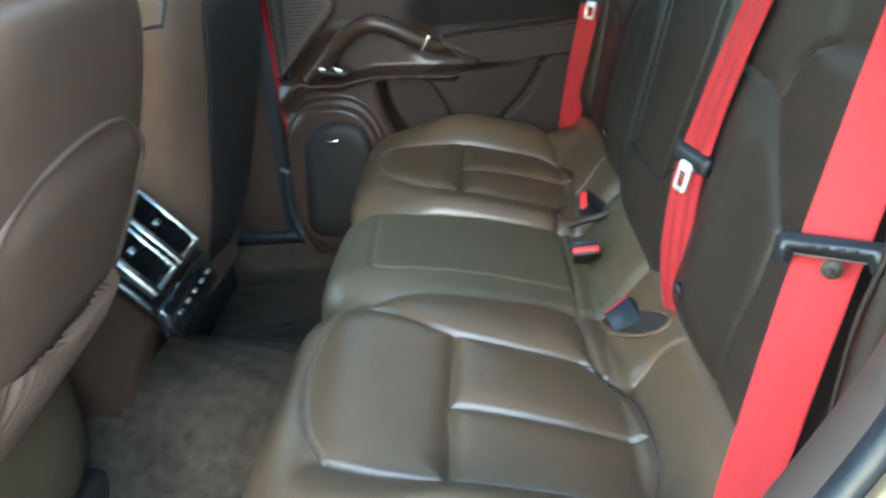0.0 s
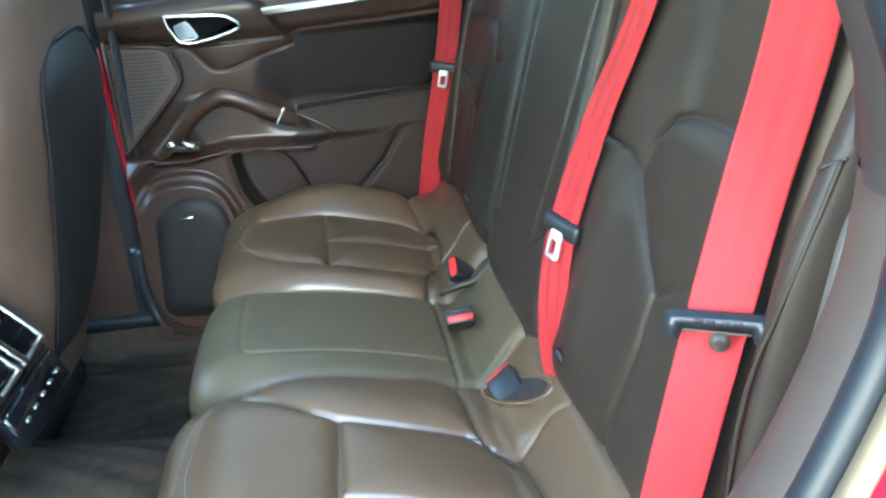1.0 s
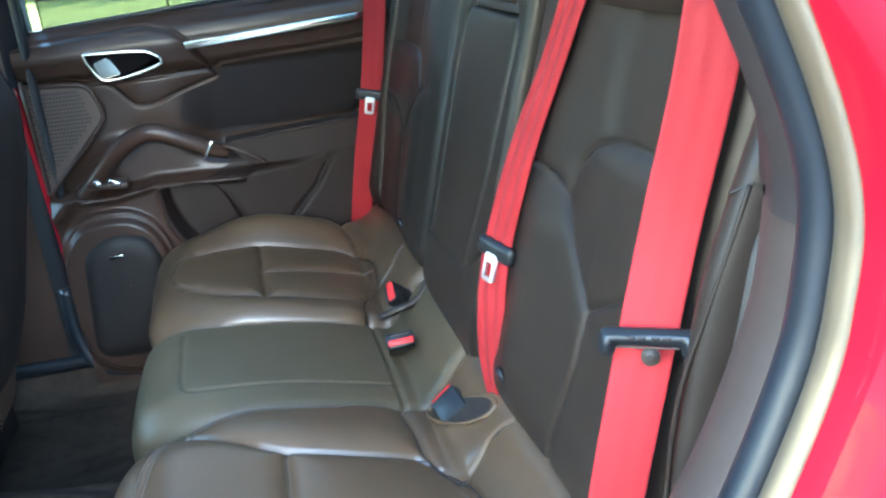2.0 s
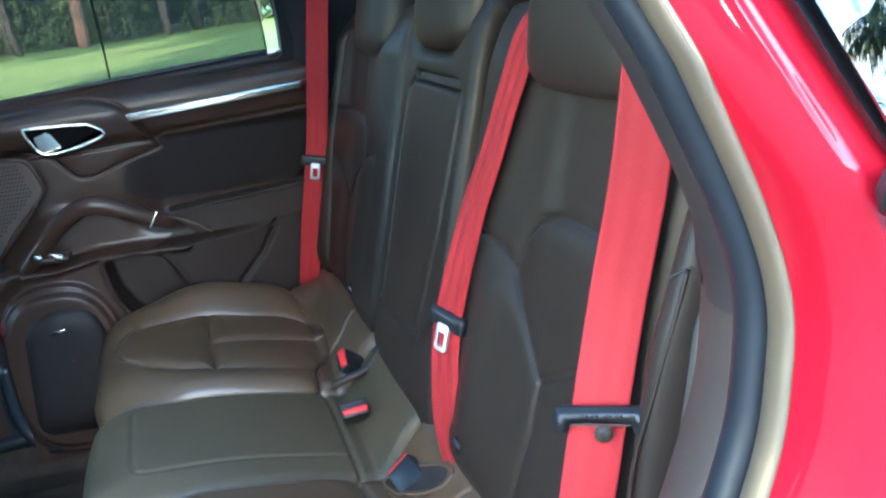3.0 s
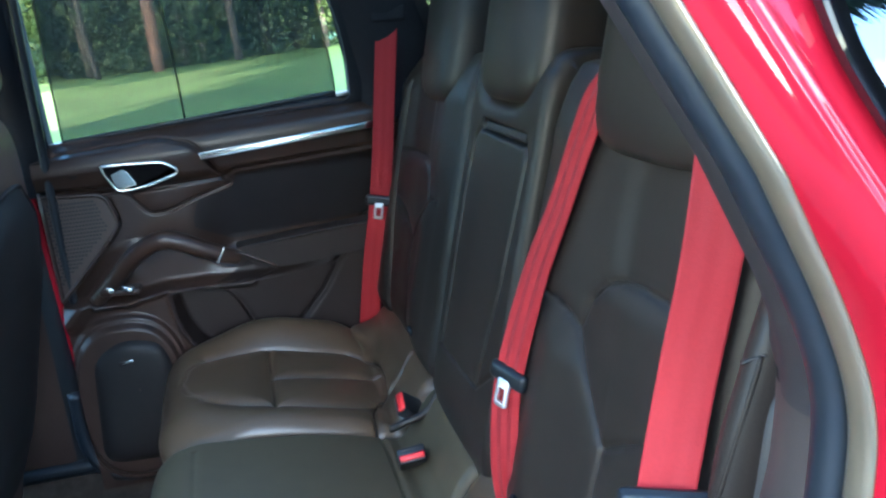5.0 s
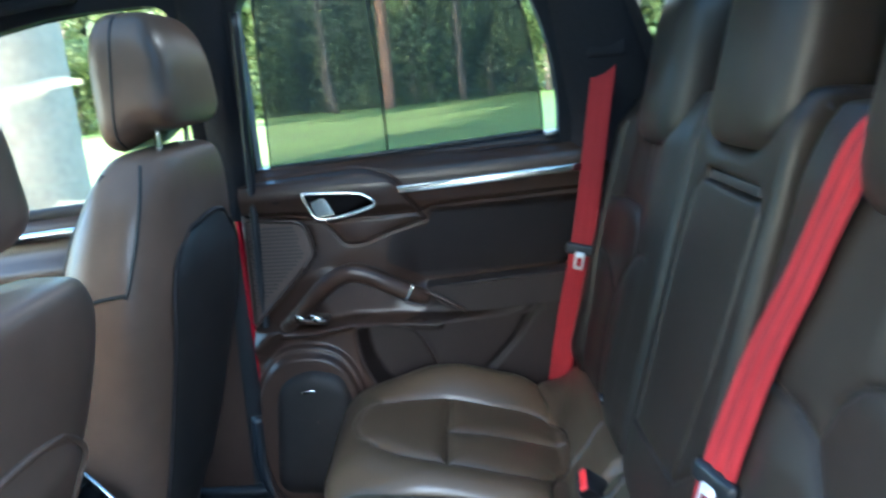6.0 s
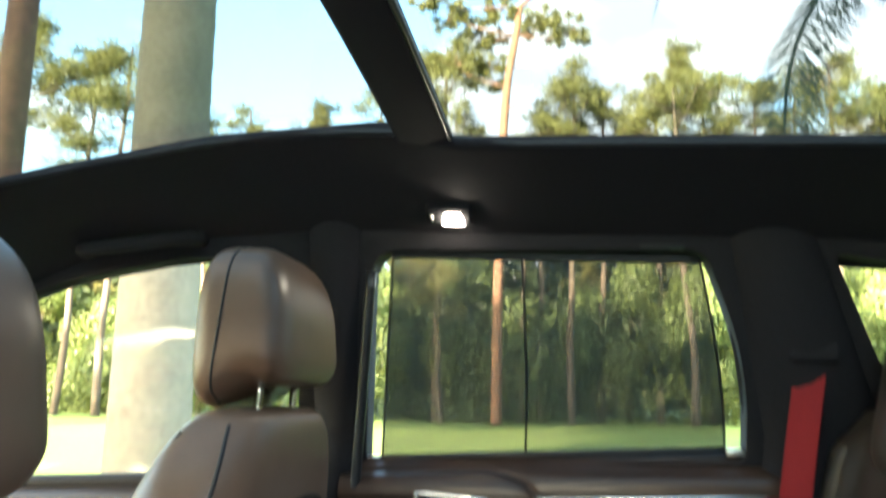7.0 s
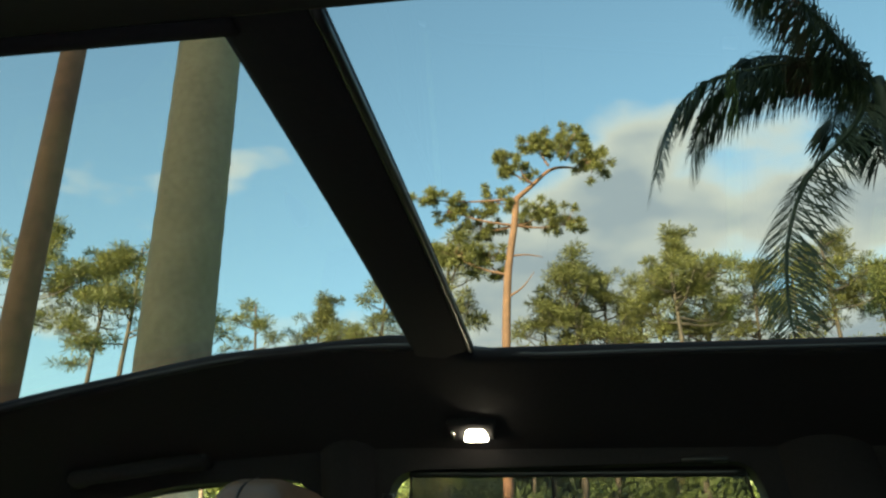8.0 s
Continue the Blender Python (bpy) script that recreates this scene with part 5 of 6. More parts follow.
def tongue(b, m, plain=False):
    """The latch plate: m has the belt's width as x, its run upwards as y and its face as z."""
    if plain:
        half = 0.036
        shape = rounded([(-half, 0.0075), (half, 0.0075), (half + 0.001, -0.0135), (half - 0.011, -0.0145), (half - 0.0125, -0.0055), (-half + 0.0125, -0.0055), (-half + 0.011, -0.0145), (-half - 0.001, -0.0135)], [0.006, 0.006, 0.006, 0.004, 0.003, 0.003, 0.004, 0.006], 4)
        grip = plate(shape, 0.011, Matrix.Translation((0, 0, -0.005)), 0.0035)
    else:
        grip = block((0.066, 0.025, 0.0155), (0, 0, 0), (0, 0, 0), 0.0076, 4)
    bmesh.ops.transform(grip, matrix=m, verts=grip.verts)
    g = part("tongue", grip, BLACKPLASTIC, b, "black belt tongue")
    if plain:
        bar = block((0.046, 0.0014, 0.002), (0, -0.0062, 0.0048), (0, 0, 0), 0.0006)
        bmesh.ops.transform(bar, matrix=m, verts=bar.verts)
        part("tongue_edge", bar, PEWTER, g)
        bt = disc(0.0072, 0.0045, (0.002, -0.0135, 0.003))
        bmesh.ops.transform(bt, matrix=m, verts=bt.verts)
        part("stop_button", bt, PEWTER, g, "round pewter stop button")
        bt = disc(0.0026, 0.002, (0.002, -0.0135, 0.0056))
        bmesh.ops.transform(bt, matrix=m, verts=bt.verts)
        part("button_centre", bt, PILLAR, g)
        for k in (-0.012, -0.004, 0.006, 0.014):
            bar = block((0.006, 0.0022, 0.0006), (k, 0.001, 0.0062), (0, 0, 0), 0)
            bmesh.ops.transform(bar, matrix=m, verts=bar.verts)
            part("marking", bar, PILLAR, g)
    else:
        w, h = 0.021, 0.038
        outer = rounded([(-w / 2, -h - 0.004), (w / 2, -h - 0.004), (w / 2, -0.004), (-w / 2, -0.004)], [0.005] * 4, 4)
        inner = rounded([(-w * 0.27, -h + 0.002), (w * 0.27, -h + 0.002), (w * 0.27, -0.016), (-w * 0.27, -0.016)], [0.002] * 4, 4)
        P = np.zeros((5, len(outer), 3))
        for j in range(len(outer)):
            for r, ((x, y), z) in enumerate(((inner[j], 0.009), (outer[j], 0.009), (outer[j], 0.004), (inner[j], 0.004), (inner[j], 0.009))):
                P[r, j] = m @ Vector((x, y, z))
        sheet("latch_plate", P, LATCH, g, "bright steel latch plate", wrap=True)


nb, m = belt([(0.231, 0.400, 0.74), (0.250, 0.410, 0.86), (0.272, 0.414, 0.98), (0.297, 0.418, 1.105), (0.326, 0.431, 1.21), (0.350, 0.434, 1.31), (0.366, 0.438, 1.40), (0.382, 0.449, 1.48), (0.391, 0.469, 1.55)], lambda t: (0.84, -0.52, 0.10), 1.125, "red seat belt with black tongue hanging beside the backrest", wide=0.0435)
tongue(nb, m @ Matrix.Translation((0.0012, 0.0095, 0.009)) @ pose(0, 0, 0, 0, 0, 11.5), plain=True)
mb, m = belt([(0.36, 0.822, 0.78), (0.310, 0.820, 0.825), (0.296, 0.820, 0.885), (0.297, 0.824, 0.955), (0.312, 0.833, 1.044), (0.346, 0.814, 1.177), (0.371, 0.784, 1.269), (0.392, 0.764, 1.345), (0.408, 0.742, 1.403), (0.436, 0.730, 1.432), (0.48, 0.73, 1.43)], lambda t: (0.46 - 0.34 * float(step(np.array(t), 0.32, 0.62)), -0.88 - 0.10 * float(step(np.array(t), 0.32, 0.62)), 0.0), 1.045, "red ribbed seat belt with black tongue lying over the backrest", ribs=True)
tongue(mb, m)
fb, m = belt([(0.250, 1.772, 0.72), (0.258, 1.755, 0.80), (0.280, 1.735, 0.95), (0.304, 1.721, 1.075), (0.325, 1.715, 1.20), (0.345, 1.712, 1.35), (0.363, 1.711, 1.479), (0.364, 1.713, 1.50)], lambda t: (0.97, -0.25, 0.05), 1.098, "red seat belt with steel tongue hanging from the far pillar")
tongue(fb, m)
part("belt_guide", block((0.080, 0.034, 0.036), (0.366, 1.708, 1.510), (0, 0, 0), 0.01, 3), HEADLINER, fb, "black belt guide")
part("belt_guide", block((0.03, 0.085, 0.022), (0.447, 0.738, 1.437), (0, -10, 0), 0.008, 3), BLACKPLASTIC, mb, "black belt guide on the backrest")

# ---- front seats ----
def front_seat(v, sink=0.0, back=0.0, recline=0.0, broad=0.0, group="front seats"):
    s = thing("bucket_seat", (-0.60, C + v, 0.48), "brown leather front car seat with map pocket and headrest", "car seat", group)
    y = C + v
    rise = [(-0.590, y, 0.62, 0.080, 0.150), (-0.580, y, 0.70, 0.090, 0.165), (-0.550, y, 0.84, 0.100, 0.190), (-0.522, y, 0.98, 0.104, 0.222), (-0.500, y, 1.08, 0.104, 0.242), (-0.483, y, 1.17, 0.098, 0.248), (-0.470, y, 1.25, 0.088, 0.232), (-0.455, y, 1.32, 0.075, 0.207), (-0.444, y, 1.365, 0.060, 0.175), (-0.438, y, 1.385, 0.040, 0.14), (-0.436, y, 1.392, 0.004, 0.05)]
    rise = [(a + back + recline * (c - 1.05), b, c - sink * step(np.array(c), 0.7, 1.0), d, e * (1 + broad * math.exp(-((c - 1.28) / 0.09) ** 2))) for a, b, c, d, e in rise]
    body = blob(smooth_sections(rise, 70), 72, 3.4)
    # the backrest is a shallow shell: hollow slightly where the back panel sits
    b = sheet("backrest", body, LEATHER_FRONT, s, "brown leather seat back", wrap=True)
    # panel at the back, dark, standing a little proud
    P = np.zeros((40, 30, 3))
    for i, t in enumerate(np.linspace(0, 1, 40)):
        z = 0.70 + (0.55 - sink - (0.03 if v < 0 else 0)) * t
        half = np.interp(z, [r[2] for r in rise], [r[4] for r in rise]) * 0.74 * (1 - max(t - 0.86, 0) ** 2 * 18)
        xb = np.interp(z, [r[2] for r in rise], [r[0] + r[3] for r in rise])
        for j, u in enumerate(np.linspace(-1, 1, 30)):
            edge = 1 - abs(u) ** 6
            P[i, j] = (xb + 0.004 + 0.012 * edge * min(1, 8 * (1 - t) + 0.15) * min(1, 6 * t + 0.1) - 0.012 * (u * u), y + half * u, z + 0.02 * (1 - u * u) * t)
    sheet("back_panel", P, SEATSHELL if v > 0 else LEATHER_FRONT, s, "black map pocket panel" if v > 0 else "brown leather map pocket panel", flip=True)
    P[..., 0] += 0.003
    rim = [tuple(P[i, 0]) for i in range(0, 40, 4)] + [tuple(P[39, j]) for j in range(0, 30, 5)] + [tuple(P[i, 29]) for i in range(39, -1, -4)]
    part("panel_welt", tube(rim, 0.0042, n=120), LEATHER_FRONT if v < 0 else PILLAR, s, "rolled welt round the back panel")
    # gathered pocket net
    if v < 0:
        net = np.zeros((160, 12, 3))
        for i, u in enumerate(np.linspace(-1, 1, 160)):
            for j, t in enumerate(np.linspace(0, 1, 12)):
                z = 0.73 + 0.205 * t
                xb = np.interp(z, [r[2] for r in rise], [r[0] + r[3] for r in rise])
                net[i, j] = (xb + 0.010 + (1 - u ** 6) * (0.016 + 0.012 * math.sin(58 * u + 0.6 * math.sin(9 * u))) * t - 0.012 * u * u, y + 0.142 * u, z + 0.004 * math.sin(60 * u + 1) * t)
        sheet("pocket", net, LEATHER_FRONT, s, "gathered leather map pocket")
    # seams over the shoulder and down the side
    fine = smooth_sections(rise, 70)
    zz = fine[:, 2]

    def flank(z, u, d):
        """A point on the seat's flank at height z, u from its front (-1) to its back (1)."""
        cx, hx, hy = (np.interp(z, zz, fine[:, k]) for k in (0, 3, 4))
        c = u
        sn = (1 - abs(c) ** 3.4) ** (1 / 3.4)
        return (cx + hx * c * 1.004, y + d * (hy * sn * 1.004 + 0.0012), z)
    for d in (-1, 1):
        part("seam", tube([flank(z - sink, u, d) for z, u in ((1.37, 0.35), (1.32, 0.50), (1.26, 0.52), (1.20, 0.45), (1.18, 0.40))], 0.0028, n=40), SEAM, b)
        part("seam", tube([flank(z - sink, u, d) for z, u in ((1.185, 0.42), (1.180, 0.0), (1.170, -0.4), (1.160, -0.85))], 0.0028, n=30), SEAM, b)
        part("seam", tube([flank(z - sink * (z > 0.9), u, d) for z, u in ((1.36, -0.55), (1.25, -0.80), (1.10, -0.86), (0.90, -0.86))], 0.0028, n=30), SEAM, b)
    # seat cushion
    cu = blob(smooth_sections([(-0.80, y, 0.52, 0.20, 0.20), (-0.80, y, 0.60, 0.25, 0.24), (-0.80, y, 0.70, 0.26, 0.25), (-0.80, y, 0.76, 0.24, 0.235), (-0.80, y, 0.775, 0.18, 0.18), (-0.80, y, 0.778, 0.02, 0.02)], 24), 40, 3.5)
    sheet("cushion", cu, LEATHER, s, "", wrap=True)
    part("seat_base", block((0.44, 0.40, 0.08), (-0.78, y, 0.515), (0, 0, 0), 0.02), SEATSHELL, s, "black seat frame")
    # headrest with its two posts
    hx0, hz0 = -0.452 + back + recline * 0.13, 1.498 - sink
    P = []
    for t in np.linspace(-1, 1, 40):
        k = max(1 - abs(t) ** 6.0, 0.0) ** (1 / 3.0)
        front, rear = -0.053 - 0.006 * t + 0.020 * max(t, 0) ** 2, 0.070 + 0.012 * (1 - t) * 0.5 - 0.030 * max(t, 0) ** 2
        cx, dx = (front + rear) / 2, (rear - front) / 2
        P.append((hx0 + cx, y, hz0 + 0.112 * t, dx * (0.25 + 0.75 * k) if abs(t) < 1 else 0.004, (0.142 - 0.012 * t) * k if abs(t) < 1 else 0.004))
    hb = blob(P, 80, 6.0)
    hb[..., 2] += (0.036 * step(hb[..., 0], hx0 - 0.03, hx0 + 0.03) - 0.006) * np.clip((hz0 - hb[..., 2]) / 0.08, 0, 1)
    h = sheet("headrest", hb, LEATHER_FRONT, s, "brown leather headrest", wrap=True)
    sg = -math.copysign(1, v)
    part("seam", tube([(hx0 - 0.008 + 0.004 * t, y + sg * ((0.142 - 0.012 * t) * max(1 - abs(t) ** 6.0, 0) ** (1 / 3.0) + 0.0003), hz0 + 0.112 * t) for t in np.linspace(-0.93, 0.97, 16)], 0.0018, n=40), SEAM, h)
    for d in (-0.07, 0.07):
        part("post", tube([(hx0 + 0.026, y + d, hz0 - 0.06), (hx0 + 0.026, y + d, hz0 - 0.15)], 0.0058, n=4), CHROME, h, "chrome headrest post")
    for d in (-0.07, 0.07):
        part("post_collar", disc(0.013, 0.008, (hx0 + 0.026, y + d, hz0 - 0.113)), SEATSHELL, h)
    return s


front_seat(0.372)
front_seat(-0.372, 0.085, -0.018, 0.28, 0.06)

# ---- centre console end with the rear air vents ----
def build_console():
    c = thing("centre_console", (-0.7, C, 0.5), "brown centre console end with chrome-framed rear air vents", "console")
    w = 0.13
    side = [(-1.25, 0.52), (-0.565, 0.52), (-0.535, 0.60), (-0.520, 0.68), (-0.482, 0.748), (-0.467, 0.773), (-0.562, 0.908), (-0.62, 0.938), (-1.25, 0.97)]
    m = Matrix(((1, 0, 0, 0), (0, 0, 1, C - w), (0, 1, 0, 0), (0, 0, 0, 1)))
    part("body", plate(side, 2 * w, m, 0.012), TRIM, c, "brown console body")
    # vents: a tilted face running down and back; local x across the car, y down the slope
    origin, down = Vector((-0.560, C - 0.015, 0.915)), Vector((0.66, 0, -0.75)).normalized()
    across = Vector((0, 1, 0))
    up = across.cross(down)
    if up.z < 0:
        up = -up
    f = Matrix(((across.x, down.x, up.x, origin.x), (across.y, down.y, up.y, origin.y), (across.z, down.z, up.z, origin.z), (0, 0, 0, 1)))

    def at(bm):
        bmesh.ops.transform(bm, matrix=f, verts=bm.verts)
        return bm

    part("vent_fascia", at(block((0.225, 0.165, 0.02), (0, 0.080, 0.006), (0, 0, 0), 0.008)), GLOSSBLACK, c, "gloss black vent fascia")
    for k, x in enumerate((-0.055, 0.055)):
        v = part("air_vent", at(block((0.088, 0.125, 0.012), (x, 0.072, 0.018), (0, 0, 0), 0.006)), HOLE, c, "black air vent")
        for d, wide in ((-0.043, 0.017), (0.041, 0.008)):
            part("chrome_bar", at(block((wide, 0.150, 0.016), (x + d, 0.072, 0.029), (0, 0, 0), 0.0035)), CHROME, v, "bright chrome bar")
        part("end_cap", at(block((0.088, 0.009, 0.014), (x, 0.143, 0.028), (0, 0, 0), 0.004)), STEEL, v, "satin end of the vent frame")
        for j in range(4):
            part("vane", at(block((0.072, 0.004, 0.012), (x, 0.030 + 0.028 * j, 0.024), (25, 0, 0), 0.001)), HOLE, v)
        part("thumb_wheel", at(block((0.016, 0.012, 0.012), (x, 0.075, 0.031), (0, 0, 0), 0.003)), STEEL, v)
    p = part("climate_panel", at(block((0.21, 0.060, 0.030), (0.0, 0.185, -0.002), (-18, 0, 0), 0.008)), GLOSSBLACK, c, "gloss black climate panel")
    for x in (-0.07, -0.035, 0.0, 0.035, 0.07):
        part("button", at(block((0.013, 0.006, 0.006), (x, 0.192, 0.012), (-18, 0, 0), 0.002)), STEEL, p, "small silver button")


build_console()

# ---- outdoors; the drive slopes a little against the car ----
SLOPE = Matrix.Rotation(radians(-1.87), 4, "Y")
indoors = set(bpy.data.objects)

# ---- trees ----
def limb_tree(seed, h, lean, crown_from, spread, n_clumps, tuft, thin=1.0, trunk_r=0.2):
    """Meshes of a pine: trunk with limbs, and a crown of tufts."""
    rs = random.Random(seed)
    tp = [(0, 0, 0)] + [(lean * (k / 5) ** 1.4 * h * 0.1 + rs.uniform(-0.12, 0.12), rs.uniform(-0.12, 0.12), h * 0.95 * k / 5) for k in range(1, 6)]
    parts = [tube(tp, lambda t: trunk_r * (1 - 0.75 * t) + 0.02, seg=8, n=22)]
    line = curve(tp, 60)
    tufts = []
    for k in range(n_clumps):
        t = crown_from + (1 - crown_from) * (k + rs.random()) / n_clumps
        base = line[min(int(t * 59), 59)]
        a = rs.uniform(0, 2 * math.pi)
        reach = spread * (1.15 - 0.75 * ((t - crown_from) / (1 - crown_from)) ** 1.5) * rs.uniform(0.45, 1.0)
        end = base + np.array([math.cos(a) * reach, math.sin(a) * reach, reach * rs.uniform(0.05, 0.55)])
        mid = (base + end) / 2 + np.array([0, 0, -0.08 * reach])
        parts.append(tube([tuple(base), tuple(mid), tuple(end)], lambda u: trunk_r * 0.28 * (1 - 0.8 * u) + 0.008, seg=4, n=6))
        for q in range(5):
            tip = end + np.array([rs.gauss(0, 1), rs.gauss(0, 1), rs.gauss(0.3, 0.5)]) * reach * 0.24 - (end - base) * 0.10 * q
            if q:
                fork = base + (end - base) * rs.uniform(0.45, 0.8)
                parts.append(tube([tuple(fork), tuple((fork + tip) / 2), tuple(tip)], lambda u: 0.030 * (1 - 0.7 * u), seg=3, n=4))
            tufts.append((tip, rs.uniform(0.42, 0.80) * (0.55 + 0.11 * spread)))
    trunk = merged(*parts)
    verts, faces = [], []
    for cpt, r in tufts:
        for j in range(tuft):
            d = Vector((rs.gauss(0, 1), rs.gauss(0, 1), rs.gauss(0.25, 0.8))).normalized()
            p = Vector(cpt) + Vector((d.x, d.y, d.z * 0.6)) * r * rs.uniform(0.15, 0.75)
            ln = rs.uniform(0.22, 0.42) * thin
            side = d.cross(Vector((rs.uniform(-1, 1), rs.uniform(-1, 1), rs.uniform(-1, 1)))).normalized() * ln * 0.062
            i = len(verts)
            verts += [tuple(p - side * 0.5), tuple(p + side * 0.5), tuple(p + d * ln + side), tuple(p + d * ln - side)]
            faces.append((i, i + 1, i + 2, i + 3))
    me = bpy.data.meshes.new("crown")
    me.from_pydata(verts, [], faces)
    return trunk, me


def pine(seed, at, h, label, lean=0.0, crown_from=0.55, spread=2.6, n=26, tuft=46, thin=1.0, r=0.2, leaf=NEEDLES, bark=BARK_PINE, name="pine_tree", category="tree"):
    t = thing(name, at, label, category, "pine trees")
    trunk, crown = limb_tree(seed, h, lean, crown_from, spread, n, tuft, thin, r)
    tr = part("trunk", trunk, bark, None)
    cr = linked("crown", crown, leaf, None, smooth=False)
    for o in (tr, cr):
        o.parent = t
    return t


def leaf_mass(name, boxes, n, size, material, label, seed=5):
    """Undergrowth: loose leaves heaped in rounded bushes."""
    rs = np.random.RandomState(seed)
    V, F = [], []
    for (cx, cy, cz, rx, ry, rz) in boxes:
        d = rs.normal(size=(n, 3))
        d /= np.linalg.norm(d, axis=1)[:, None]
        p = d * (rs.uniform(0.5, 1.0, (n, 1)) ** 0.6) * np.array([rx, ry, rz]) + np.array([cx, cy, cz])
        a = rs.normal(size=(n, 3))
        a /= np.linalg.norm(a, axis=1)[:, None]
        b = np.cross(a, d)
        s = size * rs.uniform(0.5, 1.3, (n, 1))
        i0 = sum(len(v) for v in V)
        q = np.stack([p - a * s * 0.5, p + b * s * 0.45, p + a * s * 0.5, p - b * s * 0.45], axis=1).reshape(-1, 3)
        V.append(q)
        F.append((np.arange(n)[:, None] * 4 + np.arange(4)[None, :]) + i0)
    me = bpy.data.meshes.new(name)
    me.from_pydata(np.concatenate(V).tolist(), [], np.concatenate(F).tolist())
    ob = linked(name, me, material, None, smooth=False)
    return tagged(ob, label, "undergrowth", kind="stuff")


# the tall pine that stands out, and the row behind
def tall_pine():
    """A leaning trunk that forks near its top, with needle clumps on long level boughs."""
    rs = random.Random(11)
    t = thing("pine_tree", (-3.7, 45, 0), "tall slash pine with an orange-lit trunk and open crown", "tree", "pine trees")
    bole = [(-3.7, -0.1), (-3.6, 7.0), (-3.37, 14.5), (-3.05, 19.3), (-2.52, 22.5), (-2.30, 24.3)]
    fork = [(-2.30, 24.3), (-1.28, 25.3), (-0.18, 26.4), (0.9, 26.7), (2.2, 26.4)]
    # where each clump hangs, in metres across and up, with its half width and half height
    clumps = [(-0.8, 28.1, 1.05, 0.85), (1.35, 28.4, 0.75, 0.6), (0.65, 27.1, 1.5, 0.9), (2.6, 26.5, 1.2, 1.1), (-2.85, 26.8, 0.7, 0.8), (-1.95, 26.2, 0.9, 0.6), (-3.45, 24.4, 0.9, 1.0), (-1.0, 23.5, 1.2, 0.75), (-7.9, 24.4, 0.8, 0.65), (-6.5, 23.8, 1.2, 0.7), (-4.7, 23.1, 1.4, 0.75), (-6.1, 20.6, 1.45, 0.75), (-4.3, 20.5, 1.1, 0.9), (0.6, 22.9, 1.1, 0.7)]
    limbs = [merged(tube([(x, 0, z) for x, z in bole], lambda u: 0.30 - 0.11 * u, seg=12, n=60), tube([(x, 0.3 * k, z) for k, (x, z) in enumerate(fork)], lambda u: 0.17 * (1 - 0.75 * u), seg=8, n=24))]
    limbs.append(tube([(-2.85, 0, 20.5), (-1.9, 0.2, 20.6), (-0.9, 0.3, 20.4)], lambda u: 0.07 * (1 - 0.7 * u), seg=5, n=8))
    limbs.append(tube([(-3.1, 0, 17.9), (-2.2, -0.2, 18.4), (-1.5, -0.2, 19.3)], lambda u: 0.08 * (1 - 0.8 * u), seg=5, n=8))
    verts, faces = [], []
    for cx, cz, rx, rz in clumps:
        rx, rz = 1.12 * rx, 1.08 * rz
        root = min(bole[3:] + fork, key=lambda q: abs(q[0] - cx) + 1.6 * abs(q[1] + 0.9 - cz))
        depth = rs.uniform(-1.2, 1.2)
        limbs.append(tube([(root[0], 0, root[1]), ((root[0] + cx) / 2, depth / 2, (root[1] + cz) / 2 - 0.25), (cx, depth, cz - 0.15)], lambda u: 0.085 * (1 - 0.7 * u), seg=5, n=10))
        for k in range(int(15 * rx * rz) + 5):
            a, q = rs.uniform(0, 2 * math.pi), rs.random() ** 0.5
            at = Vector((cx + rx * q * math.cos(a), depth + rx * 0.8 * rs.uniform(-1, 1), cz + rz * q * math.sin(a)))
            limbs.append(tube([(cx, depth, cz - 0.15), tuple(at)], lambda u: 0.022 * (1 - 0.6 * u), seg=3, n=3))
            for n in range(95):
                d = Vector((rs.gauss(0, 1), rs.gauss(0, 1), rs.gauss(0.25, 0.9))).normalized()
                p, ln = at + d * rs.uniform(0.0, 0.12), rs.uniform(0.22, 0.36)
                side = d.cross(Vector((rs.uniform(-1, 1), rs.uniform(-1, 1), rs.uniform(-1, 1)))).normalized() * 0.017
                i = len(verts)
                verts += [tuple(p - side), tuple(p + side), tuple(p + d * ln + side), tuple(p + d * ln - side)]
                faces.append((i, i + 1, i + 2, i + 3))
    tr = part("trunk", merged(*limbs), BARK_TALL, None)
    me = bpy.data.meshes.new("crown")
    me.from_pydata(verts, [], faces)
    cr = linked("crown", me, NEEDLES, None, smooth=False)
    for o in (tr, cr):
        o.parent = t
        o.matrix_parent_inverse = Matrix.Identity(4)
        o.location = (3.7, 0, 0)


